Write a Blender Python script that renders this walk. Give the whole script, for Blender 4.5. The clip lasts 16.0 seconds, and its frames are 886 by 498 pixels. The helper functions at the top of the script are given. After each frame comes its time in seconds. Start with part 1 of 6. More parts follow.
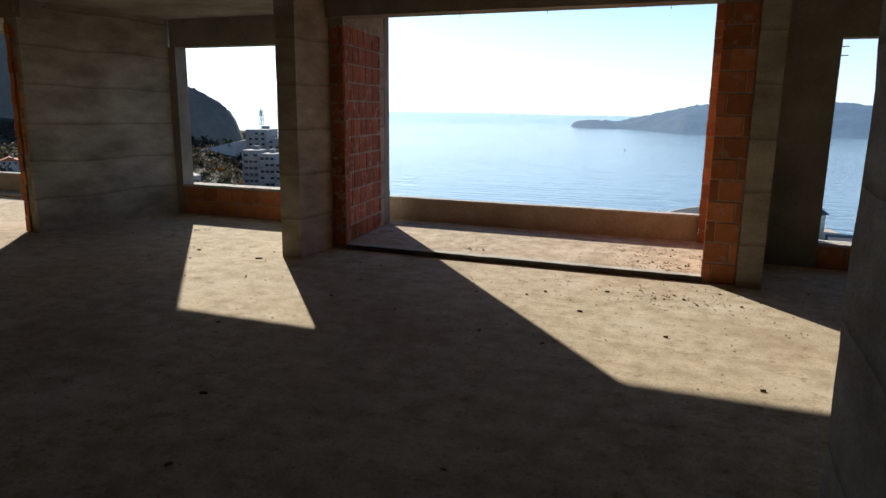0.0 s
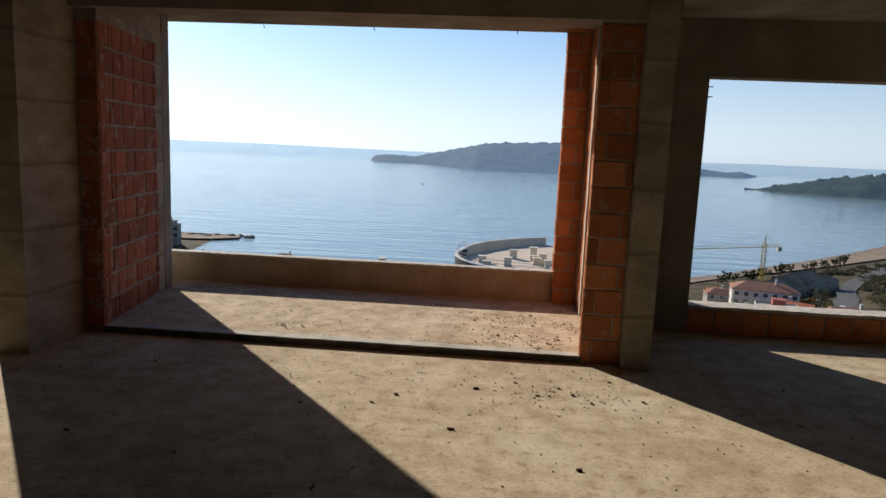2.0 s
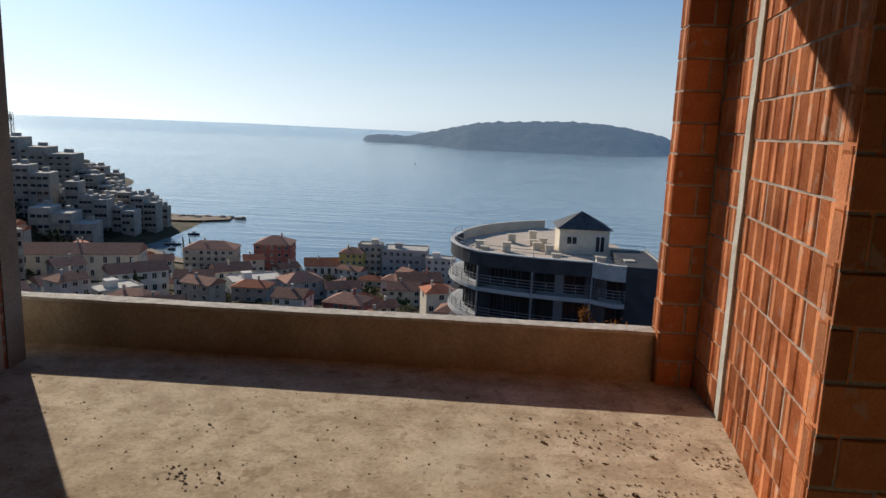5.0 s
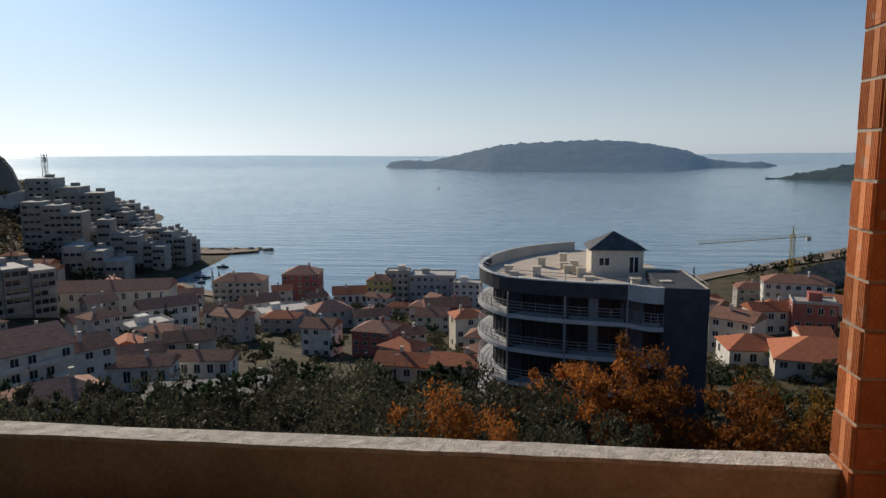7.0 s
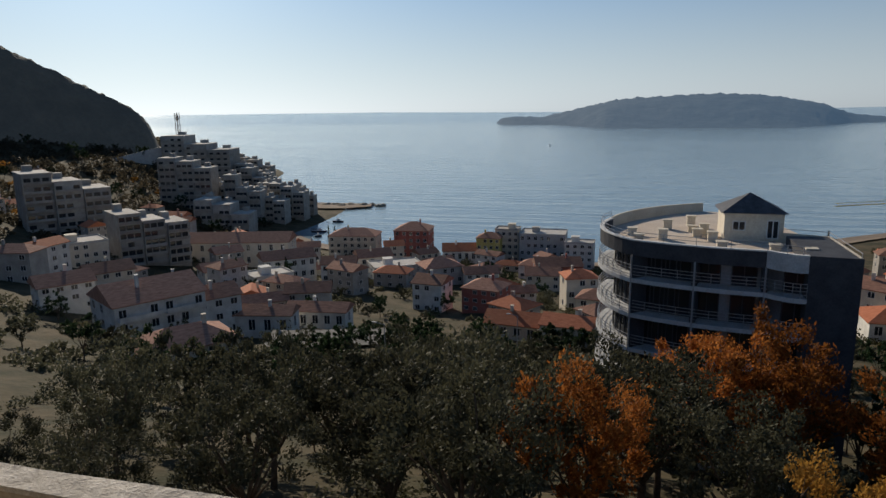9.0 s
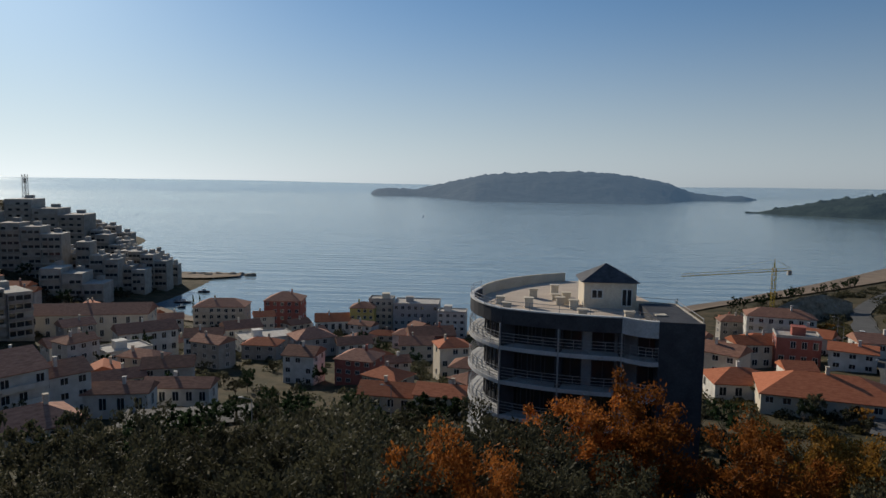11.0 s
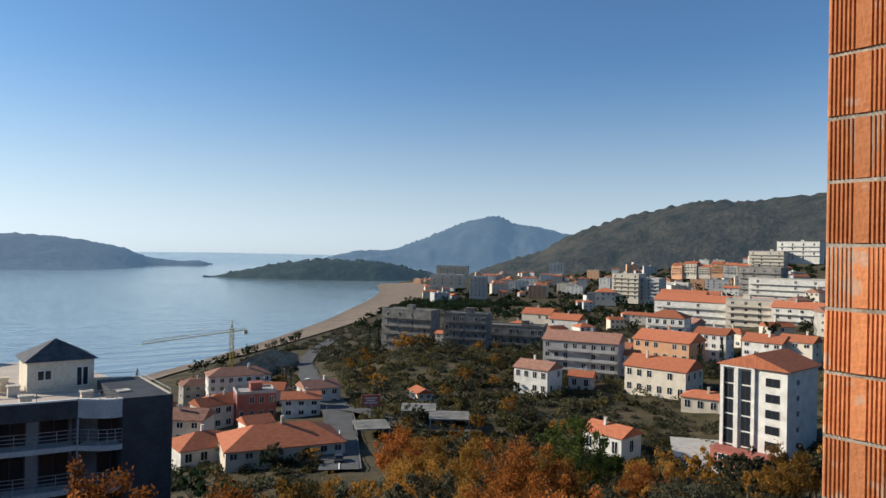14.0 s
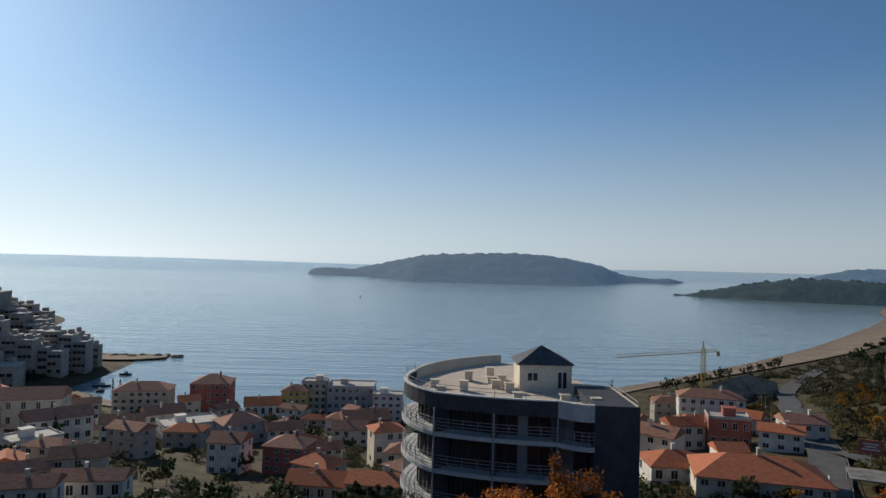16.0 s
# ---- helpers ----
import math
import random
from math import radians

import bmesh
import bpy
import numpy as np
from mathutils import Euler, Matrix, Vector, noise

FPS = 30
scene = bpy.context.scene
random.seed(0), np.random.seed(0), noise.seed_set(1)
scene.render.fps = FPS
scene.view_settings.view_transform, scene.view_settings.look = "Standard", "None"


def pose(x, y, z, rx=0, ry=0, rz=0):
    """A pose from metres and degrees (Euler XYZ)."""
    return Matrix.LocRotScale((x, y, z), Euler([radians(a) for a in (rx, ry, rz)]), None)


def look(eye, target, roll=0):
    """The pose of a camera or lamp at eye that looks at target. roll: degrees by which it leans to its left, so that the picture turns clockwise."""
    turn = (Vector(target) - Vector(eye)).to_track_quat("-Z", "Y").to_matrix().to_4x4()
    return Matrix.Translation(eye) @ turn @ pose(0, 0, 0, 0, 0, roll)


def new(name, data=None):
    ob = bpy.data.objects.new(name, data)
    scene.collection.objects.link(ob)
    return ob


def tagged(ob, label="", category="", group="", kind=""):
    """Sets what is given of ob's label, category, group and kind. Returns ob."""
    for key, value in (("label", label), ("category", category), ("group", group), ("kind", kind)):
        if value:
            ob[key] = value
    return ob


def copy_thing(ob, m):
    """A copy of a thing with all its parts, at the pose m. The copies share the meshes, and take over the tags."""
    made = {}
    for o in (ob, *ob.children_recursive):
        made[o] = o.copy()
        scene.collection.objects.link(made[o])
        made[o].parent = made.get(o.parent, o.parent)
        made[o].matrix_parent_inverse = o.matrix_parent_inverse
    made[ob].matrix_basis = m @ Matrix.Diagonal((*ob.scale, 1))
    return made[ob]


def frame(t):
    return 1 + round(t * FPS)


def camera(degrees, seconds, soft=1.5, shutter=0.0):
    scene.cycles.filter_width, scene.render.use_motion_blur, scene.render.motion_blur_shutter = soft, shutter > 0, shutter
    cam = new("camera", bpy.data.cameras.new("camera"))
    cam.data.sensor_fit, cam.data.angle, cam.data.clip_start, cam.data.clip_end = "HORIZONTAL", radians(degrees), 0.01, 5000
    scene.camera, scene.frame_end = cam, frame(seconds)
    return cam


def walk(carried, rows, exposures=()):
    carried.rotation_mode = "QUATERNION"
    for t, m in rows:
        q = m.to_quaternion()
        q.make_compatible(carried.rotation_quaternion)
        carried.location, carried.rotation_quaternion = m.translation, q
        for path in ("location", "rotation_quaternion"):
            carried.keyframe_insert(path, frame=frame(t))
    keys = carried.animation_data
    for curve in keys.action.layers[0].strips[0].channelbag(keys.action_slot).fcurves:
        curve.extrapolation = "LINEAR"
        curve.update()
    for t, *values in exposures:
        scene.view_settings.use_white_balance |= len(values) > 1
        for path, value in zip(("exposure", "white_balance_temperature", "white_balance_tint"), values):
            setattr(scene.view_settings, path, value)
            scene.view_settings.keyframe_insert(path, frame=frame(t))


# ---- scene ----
cam = camera(66.27, 16.0)
PATH = [
    (0.00, pose(-0.000, 0.000, 1.611, 78.42, -0.61, 21.47)),
    (0.50, pose(-0.216, 0.360, 1.610, 78.59, -3.49, 16.40)),
    (1.00, pose(-0.442, 0.757, 1.664, 79.92, 0.24, 11.26)),
    (1.50, pose(-0.567, 1.169, 1.661, 81.60, -0.23, 4.92)),
    (2.00, pose(-0.688, 1.625, 1.627, 81.59, -2.38, 4.92)),
    (2.50, pose(-0.828, 2.131, 1.639, 78.46, -0.56, 1.95)),
    (3.00, pose(-0.924, 2.632, 1.633, 77.87, -2.12, 2.19)),
    (3.50, pose(-1.063, 3.131, 1.607, 77.41, -2.85, 4.54)),
    (4.00, pose(-1.111, 3.648, 1.602, 77.66, -1.49, 3.81)),
    (4.50, pose(-1.136, 4.125, 1.598, 80.24, -3.01, 3.64)),
    (4.70, pose(-1.153, 4.288, 1.613, 79.92, -2.64, 3.87)),
    (6.80, pose(-1.370, 5.955, 1.633, 80.46, -0.60, 5.73)),
    (7.00, pose(-1.385, 6.126, 1.636, 81.89, 0.30, 6.17)),
    (7.50, pose(-1.578, 6.423, 1.641, 83.07, -0.94, 10.22)),
    (8.00, pose(-1.567, 6.699, 1.651, 83.05, -1.87, 10.65)),
    (8.50, pose(-2.053, 6.967, 1.643, 82.87, -0.76, 12.85)),
    (8.70, pose(-2.383, 7.182, 1.640, 78.28, 0.77, 15.35)),
    (10.80, pose(-2.032, 7.079, 1.643, 83.34, 0.37, 9.83)),
    (11.00, pose(-2.179, 6.946, 1.643, 84.26, -0.81, 4.88)),
    (11.50, pose(-2.169, 7.362, 1.635, 85.81, -2.45, -6.27)),
    (12.00, pose(-2.002, 7.812, 1.636, 86.22, -1.66, -19.08)),
    (12.50, pose(-1.978, 8.111, 1.632, 87.21, -1.64, -31.44)),
    (13.00, pose(-2.164, 8.102, 1.626, 87.80, -2.76, -37.52)),
    (13.50, pose(-2.143, 8.094, 1.628, 88.93, -1.63, -41.14)),
    (14.00, pose(-2.227, 8.084, 1.656, 90.51, -1.22, -38.61)),
    (14.50, pose(-2.395, 8.018, 1.630, 91.96, -1.42, -28.29)),
    (15.00, pose(-2.222, 8.050, 1.631, 92.80, -2.47, -16.86)),
    (15.50, pose(-2.031, 8.034, 1.627, 92.84, -1.86, -9.01)),
    (16.00, pose(-1.924, 7.866, 1.636, 91.13, -1.47, -0.33)),
]
walk(cam, PATH, exposures=[(0.0, 0.85, 6150, 8), (0.5, 0.72, 6150, 7), (1.5, 0.54, 6300, 9), (3.0, 0.42, 6500, 10), (4.0, 0.34, 6500, 10), (4.5, 0.2, 6500, 10), (7.0, -0.06, 6750, 10), (7.5, -0.2, 6750, 10), (8.5, -0.16, 6800, 10),
                           (11.0, -0.32, 6700, 9), (12.0, -0.25, 6650, 9), (12.5, 0.12, 6550, 8), (13.5, 0.47, 6500, 8), (14.5, 0.46, 6450, 8), (15.0, 0.4, 6450, 8), (16.0, -0.12, 6550, 8)])

# ---- world, sun and exposure ----
SUN_AZ, SUN_EL = 39.7, 23.9   # degrees left of the facade's normal, above the horizon
sky_world = bpy.data.worlds.new("sky")
scene.world = sky_world
sky_world.use_nodes = True
wn = sky_world.node_tree.nodes
wl = sky_world.node_tree.links
sky = wn.new("ShaderNodeTexSky")
sky.sky_type = "NISHITA"
sky.sun_disc = False
sky.sun_elevation = radians(SUN_EL)
sky.sun_rotation = radians(-SUN_AZ)
sky.altitude = 70
sky.air_density, sky.dust_density, sky.ozone_density = 0.78, 0.30, 3.2
# sea haze: towards the horizon the sky pales evenly all round
grey_sky = wn.new("ShaderNodeRGBToBW")
wl.new(sky.outputs["Color"], grey_sky.inputs[0])
soft = wn.new("ShaderNodeMath")
soft.operation = "POWER"
soft.inputs[1].default_value = 0.55
wl.new(grey_sky.outputs[0], soft.inputs[0])
tint = wn.new("ShaderNodeMix")
tint.data_type, tint.blend_type = "RGBA", "MULTIPLY"
tint.inputs["Factor"].default_value = 1.0
tint.inputs["B"].default_value = (2.10, 2.38, 2.70, 1.0)
wl.new(soft.outputs[0], tint.inputs["A"])
way_up = wn.new("ShaderNodeTexCoord")
way_split = wn.new("ShaderNodeSeparateXYZ")
wl.new(way_up.outputs["Generated"], way_split.inputs[0])
fade = wn.new("ShaderNodeMapRange")
fade.interpolation_type = "SMOOTHSTEP"
fade.inputs["From Min"].default_value, fade.inputs["From Max"].default_value = -0.02, 0.29
fade.inputs["To Min"].default_value, fade.inputs["To Max"].default_value = 0.9, 0.0
wl.new(way_split.outputs["Z"], fade.inputs["Value"])
hazy = wn.new("ShaderNodeMix")
hazy.data_type = "RGBA"
wl.new(fade.outputs[0], hazy.inputs["Factor"])
clear = wn.new("ShaderNodeMix")
clear.data_type, clear.blend_type = "RGBA", "MULTIPLY"
clear.inputs["Factor"].default_value = 1.0
clear.inputs["B"].default_value = (0.85, 1.05, 1.12, 1.0)
wl.new(sky.outputs["Color"], clear.inputs["A"])
wl.new(clear.outputs["Result"], hazy.inputs["A"])
wl.new(tint.outputs["Result"], hazy.inputs["B"])
wl.new(hazy.outputs["Result"], wn["Background"].inputs["Color"])
wn["Background"].inputs["Strength"].default_value = 0.088
sun_data = bpy.data.lights.new("sun", "SUN")
sun_data.energy, sun_data.angle, sun_data.color = 4.8, radians(0.53), (1.0, 0.90, 0.76)
sun = new("sun", sun_data)
sa, se = radians(SUN_AZ), radians(SUN_EL)
sun_dir = Vector((-math.sin(sa) * math.cos(se), math.cos(sa) * math.cos(se), math.sin(se)))
sun.matrix_world = look(sun_dir * 50, (0, 0, 0))


# ---- materials ----
def rgb(r, g, b):
    return (r, g, b, 1.0)


def surface(name, c1, c2, scale=4.0, rough=0.85, bump=0.3, fine=60.0, metal=0.0, vary=0.0, island=0.0,
            stretch=(1, 1, 1), space="Object", haze_glow=None, spec=0.12, relief=0.02):
    """A two-scale mottled surface: broad stains and fine grain, with relief and, if asked, a shade of its own for each piece."""
    m = bpy.data.materials.new(name)
    m.use_nodes = True
    n, l = m.node_tree.nodes, m.node_tree.links
    b = n["Principled BSDF"]
    tc = n.new("ShaderNodeTexCoord")
    mp = n.new("ShaderNodeMapping")
    mp.inputs["Scale"].default_value = stretch
    if space == "World":
        geo = n.new("ShaderNodeNewGeometry")
        l.new(geo.outputs["Position"], mp.inputs["Vector"])
    else:
        l.new(tc.outputs["Object"], mp.inputs["Vector"])
    big = n.new("ShaderNodeTexNoise")
    big.inputs["Scale"].default_value, big.inputs["Detail"].default_value = scale, 6
    big.inputs["Roughness"].default_value = 0.6
    small = n.new("ShaderNodeTexNoise")
    small.inputs["Scale"].default_value, small.inputs["Detail"].default_value = fine, 4
    l.new(mp.outputs[0], big.inputs["Vector"])
    l.new(mp.outputs[0], small.inputs["Vector"])
    ramp = n.new("ShaderNodeValToRGB")
    ramp.color_ramp.elements[0].position, ramp.color_ramp.elements[1].position = 0.33, 0.67
    ramp.color_ramp.elements[0].color, ramp.color_ramp.elements[1].color = rgb(*c1), rgb(*c2)
    l.new(big.outputs["Fac"], ramp.inputs["Fac"])
    mix = n.new("ShaderNodeMix")
    mix.data_type, mix.blend_type = "RGBA", "OVERLAY"
    mix.inputs["Factor"].default_value = 0.35
    l.new(ramp.outputs["Color"], mix.inputs["A"])
    l.new(small.outputs["Fac"], mix.inputs["B"])
    out = mix.outputs["Result"]
    if vary or island:
        hsv = n.new("ShaderNodeHueSaturation")
        mr = n.new("ShaderNodeMapRange")
        v = vary or island
        mr.inputs["To Min"].default_value, mr.inputs["To Max"].default_value = 1 - v, 1 + v
        if vary:
            oi = n.new("ShaderNodeObjectInfo")
            l.new(oi.outputs["Random"], mr.inputs["Value"])
        else:
            ge = n.new("ShaderNodeNewGeometry")
            l.new(ge.outputs["Random Per Island"], mr.inputs["Value"])
        l.new(mr.outputs[0], hsv.inputs["Value"])
        l.new(out, hsv.inputs["Color"])
        out = hsv.outputs["Color"]
    l.new(out, b.inputs["Base Color"])
    b.inputs["Roughness"].default_value = rough
    b.inputs["Metallic"].default_value = metal
    b.inputs["Specular IOR Level"].default_value = spec
    if bump:
        add = n.new("ShaderNodeMath")
        add.operation = "MULTIPLY_ADD"
        add.inputs[1].default_value = 0.35
        l.new(small.outputs["Fac"], add.inputs[0])
        l.new(big.outputs["Fac"], add.inputs[2])
        bp = n.new("ShaderNodeBump")
        bp.inputs["Strength"].default_value, bp.inputs["Distance"].default_value = bump, relief
        l.new(add.outputs[0], bp.inputs["Height"])
        l.new(bp.outputs[0], b.inputs["Normal"])
    # Even emission standing in for distance haze on surfaces that are no lamp.
    if haze_glow:
        b.inputs["Emission Color"].default_value = rgb(*haze_glow[:3])
        b.inputs["Emission Strength"].default_value = haze_glow[3]
    return m


def leafy(name, c1, c2, rough=0.6, thin=0.45):
    """Foliage: each leaf a shade of its own, some light passing through."""
    m = bpy.data.materials.new(name)
    m.use_nodes = True
    n, l = m.node_tree.nodes, m.node_tree.links
    b = n["Principled BSDF"]
    ge = n.new("ShaderNodeNewGeometry")
    oi = n.new("ShaderNodeObjectInfo")
    ramp = n.new("ShaderNodeValToRGB")
    ramp.color_ramp.elements[0].color, ramp.color_ramp.elements[1].color = rgb(*c1), rgb(*c2)
    l.new(ge.outputs["Random Per Island"], ramp.inputs["Fac"])
    hsv = n.new("ShaderNodeHueSaturation")
    mr = n.new("ShaderNodeMapRange")
    mr.inputs["To Min"].default_value, mr.inputs["To Max"].default_value = 0.55, 1.35
    l.new(oi.outputs["Random"], mr.inputs["Value"])
    l.new(mr.outputs[0], hsv.inputs["Value"])
    l.new(ramp.outputs["Color"], hsv.inputs["Color"])
    l.new(hsv.outputs["Color"], b.inputs["Base Color"])
    b.inputs["Roughness"].default_value = rough
    b.inputs["Specular IOR Level"].default_value = 0.05
    tr = n.new("ShaderNodeBsdfTranslucent")
    l.new(hsv.outputs["Color"], tr.inputs["Color"])
    ms = n.new("ShaderNodeMixShader")
    ms.inputs[0].default_value = thin
    l.new(b.outputs[0], ms.inputs[1])
    l.new(tr.outputs[0], ms.inputs[2])
    l.new(ms.outputs[0], n["Material Output"].inputs["Surface"])
    return m


def shuttered(name, c1, c2):
    """Board-shuttered concrete: horizontal lift lines, stains and pitting."""
    m = surface(name, c1, c2, 1.6, 0.9, 0.35, 45, stretch=(1, 1, 2.2), space="World")
    n, l = m.node_tree.nodes, m.node_tree.links
    b = n["Principled BSDF"]
    geo = n.new("ShaderNodeNewGeometry")
    sep = n.new("ShaderNodeSeparateXYZ")
    l.new(geo.outputs["Position"], sep.inputs[0])
    wob = n.new("ShaderNodeTexNoise")
    wob.inputs["Scale"].default_value = 0.9
    l.new(geo.outputs["Position"], wob.inputs["Vector"])
    ad = n.new("ShaderNodeMath")
    ad.operation = "MULTIPLY_ADD"
    ad.inputs[1].default_value = 0.12
    l.new(wob.outputs["Fac"], ad.inputs[0])
    l.new(sep.outputs["Z"], ad.inputs[2])
    sc = n.new("ShaderNodeMath")
    sc.operation = "MULTIPLY"
    sc.inputs[1].default_value = 2.1
    l.new(ad.outputs[0], sc.inputs[0])
    fr = n.new("ShaderNodeMath")
    fr.operation = "FRACT"
    l.new(sc.outputs[0], fr.inputs[0])
    rp = n.new("ShaderNodeValToRGB")
    e = rp.color_ramp.elements
    e[0].position, e[0].color = 0.0, rgb(0.55, 0.52, 0.5)
    e[1].position, e[1].color = 0.10, rgb(1, 1, 1)
    l.new(fr.outputs[0], rp.inputs["Fac"])
    mul = n.new("ShaderNodeMix")
    mul.data_type, mul.blend_type = "RGBA", "MULTIPLY"
    mul.inputs["Factor"].default_value = 0.85
    src = b.inputs["Base Color"].links[0].from_socket
    l.new(src, mul.inputs["A"])
    l.new(rp.outputs["Color"], mul.inputs["B"])
    l.new(mul.outputs["Result"], b.inputs["Base Color"])
    return m


def mixed_in(m, fac_socket, blend, colour, strength=1.0):
    """Lays a colour over a material's base colour where the mask says so."""
    n, l = m.node_tree.nodes, m.node_tree.links
    b = n["Principled BSDF"]
    mul = n.new("ShaderNodeMath")
    mul.operation = "MULTIPLY"
    mul.inputs[1].default_value = strength
    l.new(fac_socket, mul.inputs[0])
    mix = n.new("ShaderNodeMix")
    mix.data_type, mix.blend_type = "RGBA", blend
    l.new(mul.outputs[0], mix.inputs["Factor"])
    l.new(b.inputs["Base Color"].links[0].from_socket, mix.inputs["A"])
    mix.inputs["B"].default_value = rgb(*colour)
    l.new(mix.outputs["Result"], b.inputs["Base Color"])


def noise_mask(m, scale, lo, hi, detail=4, stretch=(1, 1, 1), turn=0.0, space="World"):
    """A soft-edged mask of noise blotches."""
    n, l = m.node_tree.nodes, m.node_tree.links
    mp = n.new("ShaderNodeMapping")
    mp.inputs["Scale"].default_value = stretch
    mp.inputs["Rotation"].default_value = (0, 0, radians(turn))
    if space == "World":
        l.new(n.new("ShaderNodeNewGeometry").outputs["Position"], mp.inputs["Vector"])
    else:
        l.new(n.new("ShaderNodeTexCoord").outputs["Object"], mp.inputs["Vector"])
    t = n.new("ShaderNodeTexNoise")
    t.inputs["Scale"].default_value, t.inputs["Detail"].default_value = scale, detail
    l.new(mp.outputs[0], t.inputs["Vector"])
    r = n.new("ShaderNodeMapRange")
    r.interpolation_type = "SMOOTHSTEP"
    r.inputs["From Min"].default_value, r.inputs["From Max"].default_value = lo, hi
    l.new(t.outputs["Fac"], r.inputs["Value"])
    return r.outputs[0]


def dusty_floor(name, c1, c2, turn):
    """Raw floor: broad damp stains, trowel streaks, pale dust and dark grit trodden into it."""
    m = surface(name, c1, c2, 5.5, 0.95, 0.30, 55, space="World", relief=0.012)
    mixed_in(m, noise_mask(m, 0.55, 0.50, 0.66, 3), "MULTIPLY", (0.66, 0.60, 0.54), 0.4)
    mixed_in(m, noise_mask(m, 1.0, 0.52, 0.62, 5, (1.1, 9.0, 1.0), turn), "MULTIPLY", (0.72, 0.68, 0.62), 0.22)
    mixed_in(m, noise_mask(m, 1.3, 0.54, 0.70, 6), "MIX", (0.60, 0.52, 0.41), 0.5)
    mixed_in(m, noise_mask(m, 62, 0.66, 0.72, 2), "MULTIPLY", (0.34, 0.29, 0.24), 0.8)
    mixed_in(m, noise_mask(m, 9, 0.60, 0.68, 6), "MULTIPLY", (0.55, 0.48, 0.42), 0.55)
    mixed_in(m, noise_mask(m, 24, 0.56, 0.66, 4), "MULTIPLY", (0.70, 0.66, 0.60), 0.6)
    return m


def water(name):
    m = bpy.data.materials.new(name)
    m.use_nodes = True
    n, l = m.node_tree.nodes, m.node_tree.links
    b = n["Principled BSDF"]
    geo = n.new("ShaderNodeNewGeometry")
    mp = n.new("ShaderNodeMapping")
    mp.inputs["Scale"].default_value = (0.16, 1.0, 1.0)
    mp.inputs["Rotation"].default_value = (0, 0, radians(-6))
    l.new(geo.outputs["Position"], mp.inputs["Vector"])
    swell = n.new("ShaderNodeTexNoise")
    swell.inputs["Scale"].default_value, swell.inputs["Detail"].default_value = 0.075, 4
    chop = n.new("ShaderNodeTexNoise")
    chop.inputs["Scale"].default_value, chop.inputs["Detail"].default_value = 0.34, 3
    drift = n.new("ShaderNodeTexNoise")
    drift.inputs["Scale"].default_value, drift.inputs["Detail"].default_value = 0.004, 3
    for t in (swell, chop, drift):
        l.new(mp.outputs[0], t.inputs["Vector"])
    ad = n.new("ShaderNodeMath")
    ad.operation = "MULTIPLY_ADD"
    ad.inputs[1].default_value = 0.22
    l.new(chop.outputs["Fac"], ad.inputs[0])
    l.new(swell.outputs["Fac"], ad.inputs[2])
    bp = n.new("ShaderNodeBump")
    bp.inputs["Strength"].default_value, bp.inputs["Distance"].default_value = 0.45, 2.2
    l.new(ad.outputs[0], bp.inputs["Height"])
    l.new(bp.outputs[0], b.inputs["Normal"])
    rp = n.new("ShaderNodeValToRGB")
    rp.color_ramp.elements[0].position, rp.color_ramp.elements[1].position = 0.35, 0.7
    rp.color_ramp.elements[0].color, rp.color_ramp.elements[1].color = rgb(0.165, 0.240, 0.280), rgb(0.215, 0.295, 0.335)
    l.new(drift.outputs["Fac"], rp.inputs["Fac"])
    l.new(rp.outputs["Color"], b.inputs["Base Color"])
    rr = n.new("ShaderNodeMapRange")
    rr.inputs["To Min"].default_value, rr.inputs["To Max"].default_value = 0.06, 0.15
    l.new(drift.outputs["Fac"], rr.inputs["Value"])
    l.new(rr.outputs[0], b.inputs["Roughness"])
    b.inputs["IOR"].default_value = 1.33
    return m


M_FLOOR = dusty_floor("dusty_concrete_floor", (0.36, 0.285, 0.19), (0.53, 0.44, 0.32), 24)
M_SLAB = dusty_floor("terrace_screed", (0.36, 0.275, 0.19), (0.56, 0.46, 0.34), -38)
M_EDGE = surface("trowelled_cement_edge", (0.36, 0.34, 0.30), (0.50, 0.48, 0.44), 6, 0.9, 0.5, 60, space="World")
M_CONC = surface("raw_concrete", (0.21, 0.19, 0.16), (0.33, 0.30, 0.255), 2.2, 0.9, 0.35, 55, space="World")
M_SHUT = shuttered("shuttered_concrete", (0.21, 0.19, 0.155), (0.42, 0.385, 0.33))
M_PAR = surface("parapet_concrete", (0.33, 0.27, 0.20), (0.45, 0.38, 0.30), 2.5, 0.9, 0.3, 50, space="World")
M_CAP = surface("rough_parapet_top", (0.40, 0.37, 0.33), (0.62, 0.58, 0.53), 14, 0.95, 0.9, 90, space="World")
# Near-black for the step riser: shade and dirt in one colour.
M_RISER_SHADE = surface("grimy_shaded_concrete", (0.07, 0.062, 0.052), (0.16, 0.14, 0.115), 6, 0.95, 0.5, 60, space="World")
M_MORTAR = surface("mortar", (0.22, 0.19, 0.16), (0.38, 0.34, 0.30), 9, 0.95, 0.6, 70, space="World")
M_BRICK = surface("fired_clay_block", (0.41, 0.142, 0.058), (0.59, 0.25, 0.118), 5, 0.8, 0.3, 90, vary=0.22)
mixed_in(M_BRICK, noise_mask(M_BRICK, 11, 0.60, 0.68, 5), "MIX", (0.46, 0.36, 0.29), 0.55)
mixed_in(M_BRICK, noise_mask(M_BRICK, 3.0, 0.52, 0.68, 3), "MULTIPLY", (0.62, 0.52, 0.50), 0.7)
